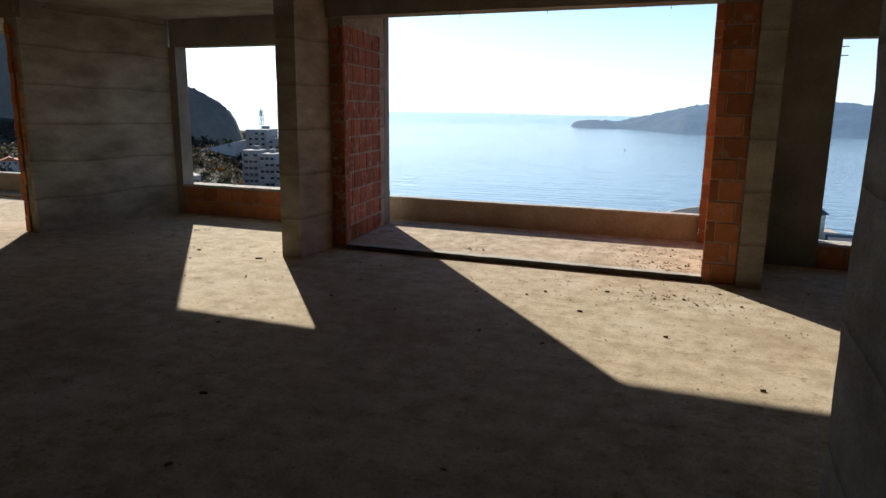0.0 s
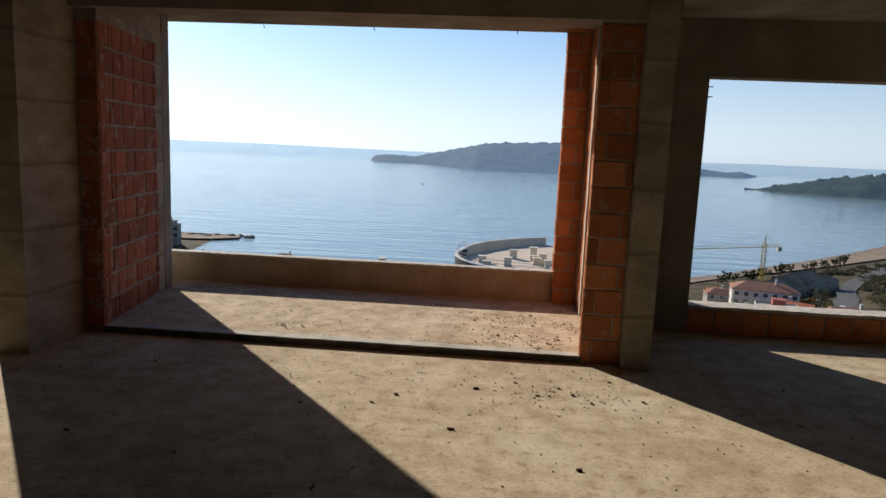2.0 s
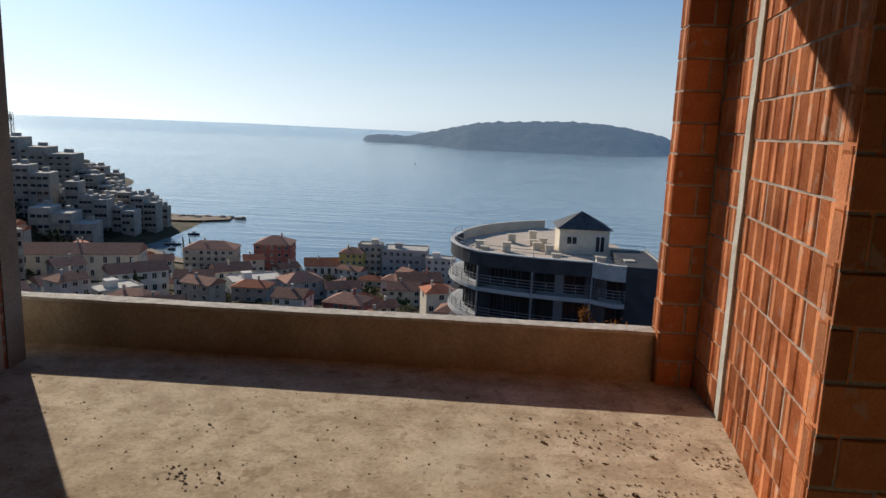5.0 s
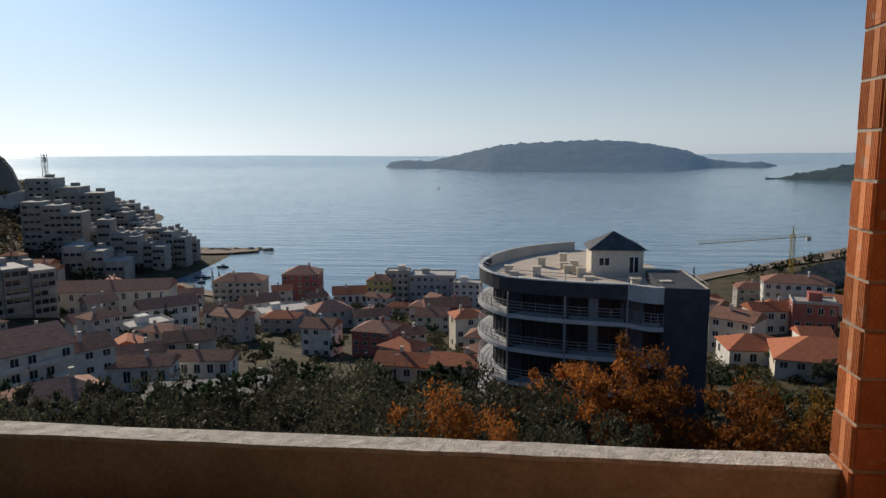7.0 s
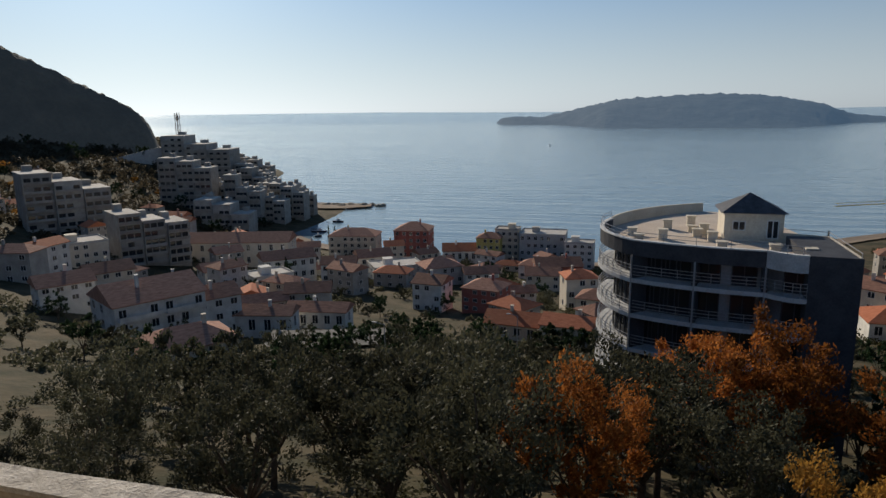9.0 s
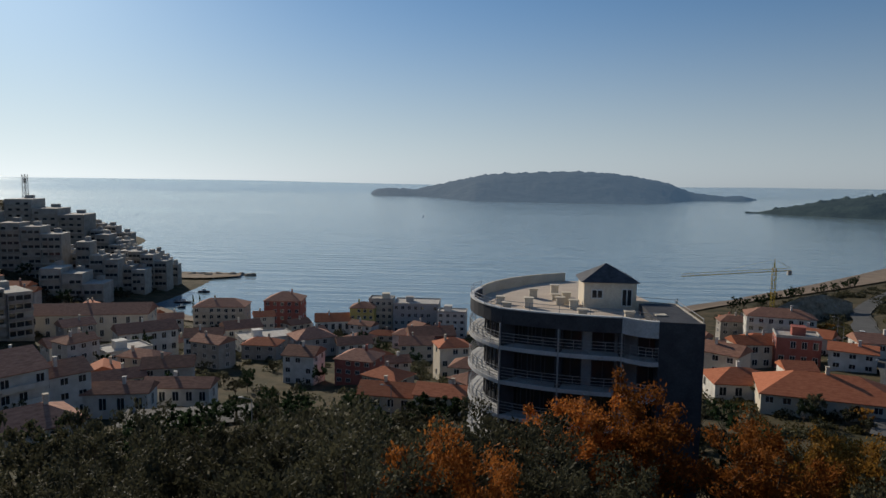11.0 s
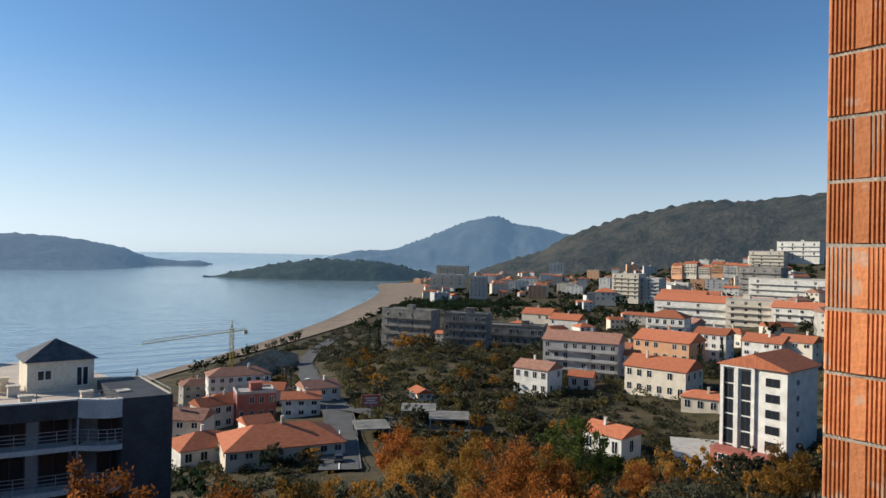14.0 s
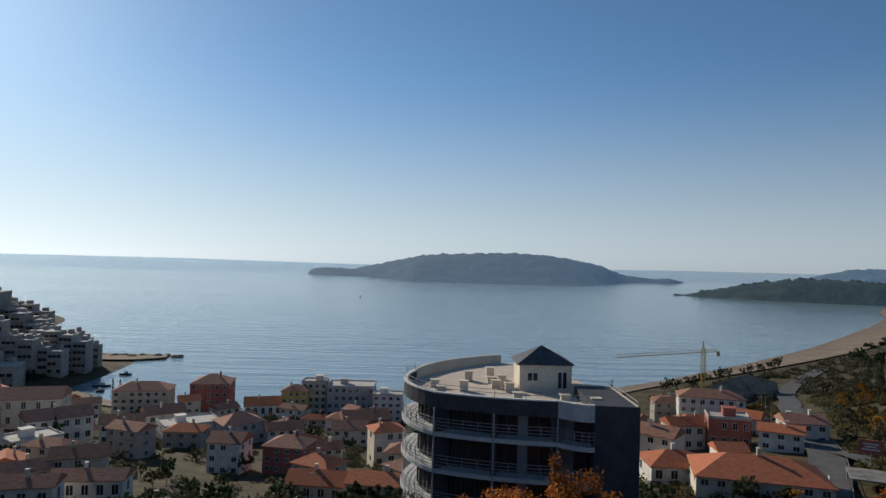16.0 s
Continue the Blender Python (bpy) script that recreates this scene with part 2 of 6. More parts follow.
# Wine-red clay of the left pier, darkened further for the shade on it.
M_BRICKD = surface("dark_clay_block_in_shade", (0.25, 0.085, 0.050), (0.38, 0.140, 0.080), 5, 0.85, 0.4, 90, vary=0.25)
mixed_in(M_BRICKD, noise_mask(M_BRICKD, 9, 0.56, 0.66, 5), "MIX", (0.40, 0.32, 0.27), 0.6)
# Darker block copy for faces turned to the room: their shade is painted in.
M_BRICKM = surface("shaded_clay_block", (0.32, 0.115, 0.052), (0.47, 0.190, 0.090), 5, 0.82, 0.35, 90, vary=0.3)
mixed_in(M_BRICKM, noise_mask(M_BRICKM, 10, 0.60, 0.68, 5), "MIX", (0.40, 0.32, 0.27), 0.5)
M_PEBBLE = surface("mortar_crumbs", (0.20, 0.155, 0.105), (0.40, 0.33, 0.25), 8, 0.95, 0.4, 60, island=0.4)
M_WOOD = surface("weathered_wood_scrap", (0.10, 0.06, 0.035), (0.22, 0.14, 0.08), 12, 0.85, 0.4, 70)
M_STEEL = surface("rusty_rebar", (0.10, 0.055, 0.035), (0.20, 0.11, 0.07), 20, 0.7, 0.3, 90, metal=0.5)
M_SEA = water("sea_water")
M_GROUND = surface("hillside_soil", (0.030, 0.032, 0.016), (0.105, 0.080, 0.048), 0.14, 0.95, 0.7, 1.2, space="World", relief=0.5)
M_SAND = surface("beach_sand", (0.19, 0.145, 0.11), (0.27, 0.215, 0.165), 0.06, 0.95, 0.2, 1.5, space="World")
M_ASPHALT = surface("grey_asphalt", (0.085, 0.085, 0.085), (0.13, 0.128, 0.122), 0.3, 0.9, 0.2, 6, space="World")
M_PAINT = surface("white_line_paint", (0.7, 0.7, 0.68), (0.8, 0.8, 0.78), 3, 0.8, 0.1, 20)
M_ROCK = surface("cut_rock", (0.22, 0.18, 0.13), (0.42, 0.36, 0.27), 0.5, 0.95, 0.9, 3, space="World", relief=0.6)
# Far hills: the blue air haze over them is painted in as faint emission.
M_ISLE = surface("wooded_island", (0.008, 0.014, 0.014), (0.03, 0.04, 0.038), 0.02, 0.95, 0.8, 0.08, space="World", relief=6, haze_glow=(0.105, 0.185, 0.30, 0.52))
M_PINE = surface("pine_headland", (0.008, 0.016, 0.014), (0.03, 0.045, 0.035), 0.03, 0.95, 0.8, 0.15, space="World", relief=5, haze_glow=(0.10, 0.17, 0.25, 0.20))
M_MOUNT = surface("far_mountain", (0.012, 0.02, 0.022), (0.035, 0.045, 0.045), 0.006, 0.95, 0.7, 0.03, space="World", relief=12, haze_glow=(0.14, 0.24, 0.38, 0.48))
M_RIDGE = surface("scrub_hillside", (0.010, 0.014, 0.008), (0.055, 0.046, 0.030), 0.02, 0.95, 0.9, 0.08, space="World", relief=10, haze_glow=(0.11, 0.165, 0.235, 0.17))
M_LHILL = surface("wooded_slope", (0.018, 0.024, 0.018), (0.06, 0.055, 0.038), 0.05, 0.95, 0.9, 0.3, space="World", relief=5, haze_glow=(0.12, 0.16, 0.22, 0.10))
M_WHITE = surface("white_render", (0.50, 0.48, 0.44), (0.68, 0.66, 0.61), 0.5, 0.85, 0.1, 8, vary=0.10)
M_CREAM = surface("cream_render", (0.52, 0.46, 0.37), (0.62, 0.56, 0.46), 0.5, 0.85, 0.1, 8, vary=0.12)
M_GREYR = surface("grey_render", (0.36, 0.35, 0.34), (0.46, 0.45, 0.43), 0.5, 0.85, 0.1, 8, vary=0.12)
M_OCHRE = surface("orange_render", (0.54, 0.30, 0.17), (0.62, 0.36, 0.21), 0.5, 0.85, 0.1, 8)
M_PINK = surface("red_brown_render", (0.30, 0.10, 0.08), (0.38, 0.14, 0.11), 0.5, 0.85, 0.1, 8)
M_YELLOW = surface("yellow_render", (0.50, 0.40, 0.12), (0.60, 0.48, 0.18), 0.5, 0.85, 0.1, 8)
M_RUIN = surface("stained_bare_concrete", (0.13, 0.125, 0.115), (0.25, 0.24, 0.22), 0.4, 0.9, 0.2, 6, vary=0.1)
M_HOTEL = surface("weathered_pale_render", (0.27, 0.25, 0.225), (0.41, 0.38, 0.34), 0.3, 0.85, 0.1, 6, vary=0.18)
M_TILE = surface("clay_roof_tiles", (0.33, 0.105, 0.055), (0.46, 0.17, 0.09), 0.9, 0.85, 0.5, 9, vary=0.25, stretch=(1, 3, 1))
M_TILEB = surface("weathered_roof_tiles", (0.22, 0.115, 0.085), (0.38, 0.205, 0.145), 0.8, 0.9, 0.5, 9, vary=0.25, stretch=(1, 3, 1))
M_FLAT = surface("flat_roof_screed", (0.36, 0.34, 0.31), (0.52, 0.49, 0.45), 0.7, 0.9, 0.2, 9, vary=0.15)
M_DECK = surface("pinkish_roof_deck", (0.46, 0.38, 0.31), (0.56, 0.48, 0.40), 0.4, 0.9, 0.2, 6)
M_CHARC = surface("charcoal_cladding", (0.045, 0.047, 0.055), (0.075, 0.077, 0.085), 0.8, 0.7, 0.1, 7)
M_GREYB = surface("pale_grey_balcony", (0.42, 0.42, 0.42), (0.52, 0.52, 0.52), 0.8, 0.8, 0.1, 7)
M_GREYM = surface("mid_grey_render", (0.25, 0.245, 0.255), (0.33, 0.325, 0.335), 0.8, 0.85, 0.1, 7)
M_SLATE = surface("dark_slate_roof", (0.05, 0.05, 0.055), (0.10, 0.10, 0.11), 2, 0.6, 0.3, 15)
M_RAIL = surface("galvanised_rail", (0.28, 0.28, 0.29), (0.38, 0.38, 0.39), 5, 0.5, 0.05, 30, metal=0.3)
M_FRAME = surface("window_frame_paint", (0.55, 0.54, 0.52), (0.66, 0.65, 0.63), 4, 0.6, 0.05, 30)
M_BARK = surface("tree_bark", (0.07, 0.05, 0.035), (0.15, 0.115, 0.085), 5, 0.95, 0.8, 30)
M_OLIVE = leafy("olive_leaves", (0.054, 0.055, 0.034), (0.100, 0.096, 0.058), thin=0.3)
M_AUTUMN = leafy("autumn_leaves", (0.24, 0.080, 0.020), (0.40, 0.150, 0.036))
M_AMBER = leafy("amber_leaves", (0.24, 0.115, 0.024), (0.40, 0.215, 0.046))
M_GREEN = leafy("broad_green_leaves", (0.07, 0.105, 0.022), (0.16, 0.195, 0.05))
M_DARKG = leafy("cypress_leaves", (0.012, 0.025, 0.012), (0.035, 0.055, 0.025))
M_BROWN = leafy("winter_scrub_leaves", (0.032, 0.030, 0.020), (0.075, 0.060, 0.040))
M_SCRUB = leafy("scrub_leaves", (0.05, 0.055, 0.022), (0.15, 0.12, 0.05))
M_CRANE = surface("yellow_crane_paint", (0.55, 0.38, 0.05), (0.65, 0.46, 0.08), 3, 0.6, 0.1, 20)
M_CARW = surface("white_car_paint", (0.72, 0.72, 0.72), (0.8, 0.8, 0.8), 2, 0.3, 0.0, 20)
M_CARD = surface("dark_car_paint", (0.03, 0.03, 0.035), (0.06, 0.06, 0.07), 2, 0.3, 0.0, 20)
M_TYRE = surface("tyre_rubber", (0.02, 0.02, 0.02), (0.04, 0.04, 0.04), 6, 0.9, 0.1, 30)


def glass(name):
    m = bpy.data.materials.new(name)
    m.use_nodes = True
    b = m.node_tree.nodes["Principled BSDF"]
    b.inputs["Base Color"].default_value = rgb(0.02, 0.024, 0.03)
    b.inputs["Roughness"].default_value = 0.08
    b.inputs["IOR"].default_value = 1.5
    return m


M_GLASS = glass("dark_window_glass")


# ---- mesh helpers ----
def mesh_of(bm, name, *mats):
    me = bpy.data.meshes.new(name)
    bm.normal_update()
    bm.to_mesh(me)
    bm.free()
    for m in mats:
        me.materials.append(m)
    return me


def part(name, bm, material, parent=None, label="", at=None):
    """One bmesh as one mesh object, under a thing or a part if parent is given."""
    mats = material if isinstance(material, (list, tuple)) else [material]
    me = bm if isinstance(bm, bpy.types.Mesh) else mesh_of(bm, name, *mats)
    ob = new(name, me)
    if parent is not None:
        ob.parent = parent
    if at is not None:
        ob.matrix_basis = at
    if label:
        tagged(ob, label)
    return ob


def add_box(bm, x0, x1, y0, y1, z0, z1, mi=0, m=None):
    vs = [bm.verts.new((x, y, z)) for z in (z0, z1) for y in (y0, y1) for x in (x0, x1)]
    if m is not None:
        for v in vs:
            v.co = m @ v.co
    for f in ((0, 2, 3, 1), (4, 5, 7, 6), (0, 1, 5, 4), (2, 6, 7, 3), (0, 4, 6, 2), (1, 3, 7, 5)):
        bm.faces.new([vs[i] for i in f]).material_index = mi
    return vs


def box(x0, x1, y0, y1, z0, z1):
    bm = bmesh.new()
    add_box(bm, x0, x1, y0, y1, z0, z1)
    return bm


def prism(poly, z0, z1, mi=0, bm=None):
    """An upright prism over a ground polygon (counter-clockwise)."""
    bm = bm or bmesh.new()
    lo = [bm.verts.new((x, y, z0)) for x, y in poly]
    hi = [bm.verts.new((x, y, z1)) for x, y in poly]
    k = len(poly)
    bm.faces.new(lo[::-1]).material_index = mi
    bm.faces.new(hi).material_index = mi
    for i in range(k):
        j = (i + 1) % k
        bm.faces.new((lo[i], lo[j], hi[j], hi[i])).material_index = mi
    return bm


def add_bar(bm, a, b, r, sides=6, r2=None, mi=0):
    """A round bar from a to b."""
    a, b = Vector(a), Vector(b)
    q = (b - a).to_track_quat("Z", "Y").to_matrix()
    r2 = r if r2 is None else r2
    rings = []
    for p, rr in ((a, r), (b, r2)):
        rings.append([bm.verts.new(p + q @ Vector((math.cos(t) * rr, math.sin(t) * rr, 0))) for t in
                      [2 * math.pi * i / sides for i in range(sides)]])
    for i in range(sides):
        j = (i + 1) % sides
        bm.faces.new((rings[0][i], rings[0][j], rings[1][j], rings[1][i])).material_index = mi
    bm.faces.new(rings[0][::-1]).material_index = mi
    bm.faces.new(rings[1]).material_index = mi


def rough_box(x0, x1, y0, y1, z0, z1, step=0.12, amp=0.006, seed=0.0):
    """A box with finely broken faces whose edges waver, as cast concrete does."""
    bm = bmesh.new()
    add_box(bm, x0, x1, y0, y1, z0, z1)
    size = Vector((x1 - x0, y1 - y0, z1 - z0))
    for ax in range(3):
        n = min(int(size[ax] / step), 60)
        for i in range(1, n):
            co, no = Vector((x0, y0, z0)), Vector((0, 0, 0))
            co[ax] += size[ax] * i / n
            no[ax] = 1
            bmesh.ops.bisect_plane(bm, geom=bm.verts[:] + bm.edges[:] + bm.faces[:], plane_co=co, plane_no=no)
    for v in bm.verts:
        v.co += noise.noise_vector(v.co * 5 + Vector((seed, 0, 0))) * amp
    return bm

# ---- the unfinished flat: floors, walls, ceiling ----
CEIL = 2.87
STEP_Y, PAR_Y = 6.87, 8.85


def structure(name, bm, material, label, category):
    return tagged(part(name, bm, material), label, category, kind="structure")


floor = structure("floor", box(-14.5, 6.5, -4.0, 8.42, -0.22, 0.0), M_FLOOR, "dusty raw concrete floor with debris", "floor")
terrace_bm = bmesh.new()
add_box(terrace_bm, -4.3, 0.25, STEP_Y + 0.05, 8.42, -0.2, 0.05)
add_box(terrace_bm, -14.5, 6.5, 8.42, 9.0, -0.22, 0.046)
terrace_floor = structure("floor_terrace", terrace_bm, M_SLAB, "stained cement terrace floor under the parapet", "floor")
step_edge = structure("trim_step", rough_box(-3.9, 0.02, STEP_Y, STEP_Y + 0.11, 0.002, 0.056, 0.09, 0.006), M_EDGE, "low cement step edge along the terrace", "step")

# Dark strip over the riser: its shade is put into the colour, with dirt.
structure("trim_step_riser", rough_box(-3.9, 0.02, STEP_Y - 0.012, STEP_Y - 0.006, 0.0, 0.05, 0.09, 0.003, 4), M_RISER_SHADE, "dirty riser below the step edge, its shade painted in", "step")
ceiling = structure("ceiling", box(-14.5, 6.5, -4.0, 9.0, CEIL, CEIL + 0.25), M_SHUT, "raw concrete ceiling slab", "ceiling")
beam_main = structure("trim_beam", rough_box(-4.33, 0.55, 6.80, 7.06, 2.60, CEIL + 0.01, 0.25, 0.006), M_CONC, "raw concrete beam over the terrace opening", "beam")
beam_left = structure("trim_beam_left", rough_box(-11.5, -7.9, 6.12, 6.40, 2.66, CEIL + 0.01, 0.25, 0.006, 3), M_CONC, "raw concrete beam over the doorway", "beam")

parapet = structure("parapet", rough_box(-14.5, -0.08, PAR_Y, 8.97, 0.0, 0.354, 0.2, 0.004), M_PAR, "low concrete parapet with a rough top", "parapet")
cap_bm = rough_box(-14.5, -0.08, PAR_Y - 0.004, 8.975, 0.354, 0.375, 0.07, 0.008, 5)
parapet_cap = structure("trim_parapet_cap", cap_bm, M_CAP, "rough pale cement capping on the parapet", "capping")

# outer wall with two windows: pieces butt end to end
YI, YO = 8.26, 8.49
RI, RO = 8.04, 8.27
structure("wall_window_left_head", box(-7.62, -4.33, YI, YO, 2.48, CEIL), M_CONC, "raw concrete lintel over the window", "wall")
structure("wall_window_left_jamb", box(-7.80, -7.53, YI, YO, 0, 2.48), M_CONC, "raw concrete window jamb", "wall")
structure("wall_window_left_end", box(-4.72, -4.33, YI, YO, 0, 2.48), M_CONC, "raw concrete window jamb", "wall")
structure("wall_window_right_jamb", box(0.53, 1.13, RI, RO, 0, 2.365), M_CONC, "raw concrete window jamb", "wall")
structure("wall_window_right_head", box(0.53, 6.5, RI, RO, 2.365, CEIL), M_CONC, "raw concrete lintel over the window", "wall")
structure("wall_window_right_end", box(4.4, 6.5, RI, RO, 0, 2.365), M_CONC, "raw concrete wall", "wall")
structure("trim_sill_left", rough_box(-7.53, -4.72, YI - 0.01, YO + 0.01, 0.425, 0.458, 0.1, 0.006), M_CAP, "rough cement window sill", "sill")
structure("trim_sill_right", rough_box(1.13, 4.4, RI - 0.01, RO + 0.01, 0.24, 0.268, 0.1, 0.006), M_CAP, "rough cement window sill", "sill")

# concrete columns and partitions
structure("column_left", rough_box(-4.33, -4.085, 6.20, YI, 0, CEIL, 0.16, 0.006, 1), M_SHUT, "shuttered concrete column beside the clay block pier", "column")
structure("column_right", rough_box(0.312, 0.53, 6.78, 8.3, 0, CEIL, 0.16, 0.006, 2), M_SHUT, "shuttered concrete column beside the clay block pier", "column")
structure("column_left_end", prism([(-4.33, YO), (-4.115, 8.33), (-4.145, 8.53), (-4.33, 8.53)], 0, CEIL), M_CONC, "narrow concrete column at the end of the block wall", "column")
structure("wall_left", prism([(-8.02, 6.12), (-7.97, 6.12), (-7.66, YI), (-7.80, YO), (-8.05, YO)], 0, CEIL), M_SHUT, "board-marked concrete wall", "wall")
structure("wall_right", rough_box(0.48, 0.73, -4.0, 2.66, 0, CEIL, 0.13, 0.012, 6), M_SHUT, "rough concrete partition with chipped edge", "wall")
structure("wall_far_left", box(-14.5, -11.5, 6.12, 6.36, 0, CEIL), M_CONC, "raw concrete wall", "wall")
structure("wall_left_side", box(-14.75, -14.5, -4.0, 9.0, -0.2, CEIL), M_CONC, "raw concrete wall", "wall")
structure("wall_right_side", box(6.5, 6.75, -4.0, 9.0, -0.2, CEIL), M_CONC, "raw concrete wall", "wall")
structure("wall_back", box(-14.75, 6.75, -4.25, -4.0, -0.2, CEIL), M_CONC, "raw concrete wall", "wall")
structure("wall_facade_below", box(-14.5, 6.5, 8.42, 9.0, -11, -0.22), M_CONC, "raw concrete facade below the terrace", "wall")

# hollow clay blocks, 25 x 19 cm, laid in 20 cm courses
BLOCKS = {}


def block_mesh(w, h, d, ribs, clay):
    """A clay block: face in the x-z plane looking to -y, rounded at its rim, ribbed if asked."""
    key = (round(w, 3), round(h, 3), round(d, 3), ribs, clay.name)
    if key in BLOCKS:
        return BLOCKS[key]
    bm = bmesh.new()
    c = 0.006
    if ribs:
        n = max(int(w / 0.0125), 4)
        xs, ys = [-w / 2, -w / 2 + c], [c, 0.0]
        for i in range(n):
            a = -w / 2 + c + (w - 2 * c) * i / n
            s = (w - 2 * c) / n
            smooth = abs(i - n // 2) <= 1
            for f, dy in ((0.35, 0.0), (0.5, 0.0 if smooth else 0.004), (0.85, 0.0 if smooth else 0.004), (1.0, 0.0)):
                xs.append(a + s * f)
                ys.append(dy)
        xs.append(w / 2)
        ys.append(c)
        lo = [bm.verts.new((x, y, 0)) for x, y in zip(xs, ys)]
        hi = [bm.verts.new((x, y, h)) for x, y in zip(xs, ys)]
        bl, br = bm.verts.new((-w / 2, d, 0)), bm.verts.new((w / 2, d, 0))
        tl, tr = bm.verts.new((-w / 2, d, h)), bm.verts.new((w / 2, d, h))
        for i in range(len(xs) - 1):
            bm.faces.new((lo[i], lo[i + 1], hi[i + 1], hi[i]))
        bm.faces.new(hi + [tr, tl])
        bm.faces.new([bl, br] + lo[::-1])
        bm.faces.new((lo[0], hi[0], tl, bl))
        bm.faces.new((lo[-1], br, tr, hi[-1]))
    else:
        f = [bm.verts.new(p) for p in ((-w / 2 + c, 0, c), (w / 2 - c, 0, c), (w / 2 - c, 0, h - c), (-w / 2 + c, 0, h - c))]
        r = [bm.verts.new(p) for p in ((-w / 2, c, 0), (w / 2, c, 0), (w / 2, c, h), (-w / 2, c, h))]
        k = [bm.verts.new(p) for p in ((-w / 2, d, 0), (w / 2, d, 0), (w / 2, d, h), (-w / 2, d, h))]
        bm.faces.new(f)
        for i in range(4):
            j = (i + 1) % 4
            bm.faces.new((r[i], r[j], f[j], f[i]))
            bm.faces.new((k[i], k[j], r[j], r[i]))
    BLOCKS[key] = mesh_of(bm, "brick", clay)
    return BLOCKS[key]


rnd = random.Random(7)


def lay_blocks(parent, origin, turn, courses, z0, depth, rows, course=0.2, ribs=False, joint=0.013, clay=None):
    """Courses of blocks on a face. rows: lists of block lengths that take turns from course to course."""
    for i in range(courses):
        u = 0.0
        for w in rows[i % len(rows)]:
            me = block_mesh(w - joint, course - joint, depth, ribs, clay or M_BRICK)
            jig = rnd.uniform(-0.004, 0.004)
            m = (Matrix.Translation((origin[0], origin[1], z0 + i * course + joint / 2)) @ pose(0, 0, 0, 0, 0, turn) @
                 Matrix.Translation((u + w / 2, jig, 0)) @ pose(0, 0, 0, rnd.uniform(-0.4, 0.4), rnd.uniform(-0.5, 0.5), rnd.uniform(-0.7, 0.7)))
            part("brick", me, M_BRICK, parent, at=m)
            u += w


# walls behind the blocks are mortar, set back from their faces
G = 0.007
pier_left = structure("wall_pier_left", prism([(-4.083, STEP_Y + G), (-3.895 - G, STEP_Y + G), (-4.115 - G, 8.33), (-4.2, 8.33), (-4.083, 7.9)], 0, 2.6), M_MORTAR, "wall of orange hollow clay blocks", "block wall")
pier_right = structure("wall_pier_right", prism([(0.0 + G, 6.87 + G), (0.31, 6.87 + G), (0.31, 8.25), (0.172 + G, 8.25)], 0, 2.60), M_MORTAR, "pier of orange hollow clay blocks", "block wall")
structure("trim_strip_right", rough_box(0.155, 0.31, 8.25, 8.32, 0.05, CEIL, 0.12, 0.005, 8), M_EDGE, "narrow cement strip between block walls", "strip")
pier_outer = structure("wall_pier_outer", box(0.16 + G, 0.31, 8.32, 8.77 + G, 0.0, CEIL), M_MORTAR, "wall of orange hollow clay blocks", "block wall")
pier_end = structure("wall_pier_end", box(-0.08 + G, 0.31, 8.77 + G, 8.96 - G, -0.3, CEIL), M_MORTAR, "end pier of ribbed orange clay blocks", "block wall")
sill_left = structure("wall_sill_left", box(-7.53, -4.72, YI + G, YO - G, 0, 0.425), M_MORTAR, "low wall of clay blocks under the window", "block wall")
sill_right = structure("wall_sill_right", box(1.13, 4.4, RI + G, RO - G, 0, 0.24), M_MORTAR, "low course of clay blocks under the window", "block wall")
jamb_door = structure("wall_jamb_door", box(-8.22, -8.03, 6.14, 8.4, 0, 2.66), M_MORTAR, "clay block jamb of the doorway", "block wall")

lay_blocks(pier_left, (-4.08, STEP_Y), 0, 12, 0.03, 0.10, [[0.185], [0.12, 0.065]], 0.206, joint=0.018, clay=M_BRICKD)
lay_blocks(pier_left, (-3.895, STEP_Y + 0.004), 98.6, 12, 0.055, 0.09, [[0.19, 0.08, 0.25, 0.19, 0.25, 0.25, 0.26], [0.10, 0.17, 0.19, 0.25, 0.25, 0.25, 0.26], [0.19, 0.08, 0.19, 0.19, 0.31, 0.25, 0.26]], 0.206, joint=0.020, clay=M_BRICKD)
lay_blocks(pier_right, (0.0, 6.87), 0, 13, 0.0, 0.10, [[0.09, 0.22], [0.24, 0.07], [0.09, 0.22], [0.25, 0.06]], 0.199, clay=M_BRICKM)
lay_blocks(pier_right, (0.172, 8.25), -97.1, 13, 0.03, 0.09, [[0.25, 0.12, 0.25, 0.12, 0.25, 0.12, 0.27], [0.12, 0.25, 0.12, 0.25, 0.12, 0.25, 0.27]], 0.199, True)
lay_blocks(pier_outer, (0.16, 8.77), -90, 14, 0.05, 0.09, [[0.22, 0.23], [0.12, 0.20, 0.13]], 0.2, True)
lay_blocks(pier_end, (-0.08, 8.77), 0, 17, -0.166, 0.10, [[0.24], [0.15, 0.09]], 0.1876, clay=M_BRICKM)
lay_blocks(pier_end, (-0.08, 8.96), -90, 17, -0.166, 0.09, [[0.19]], 0.1876, True)
lay_blocks(sill_left, (-7.53, YI), 0, 2, 0.0, 0.10, [[0.25] * 11 + [0.06], [0.12] + [0.25] * 10 + [0.19]], 0.21)
lay_blocks(sill_right, (1.13, RI), 0, 1, 0.0, 0.10, [[0.25] * 13 + [0.02]], 0.235)
lay_blocks(jamb_door, (-8.225, 6.14), 0, 13, 0.0, 0.10, [[0.19], [0.12, 0.07]], 0.2)
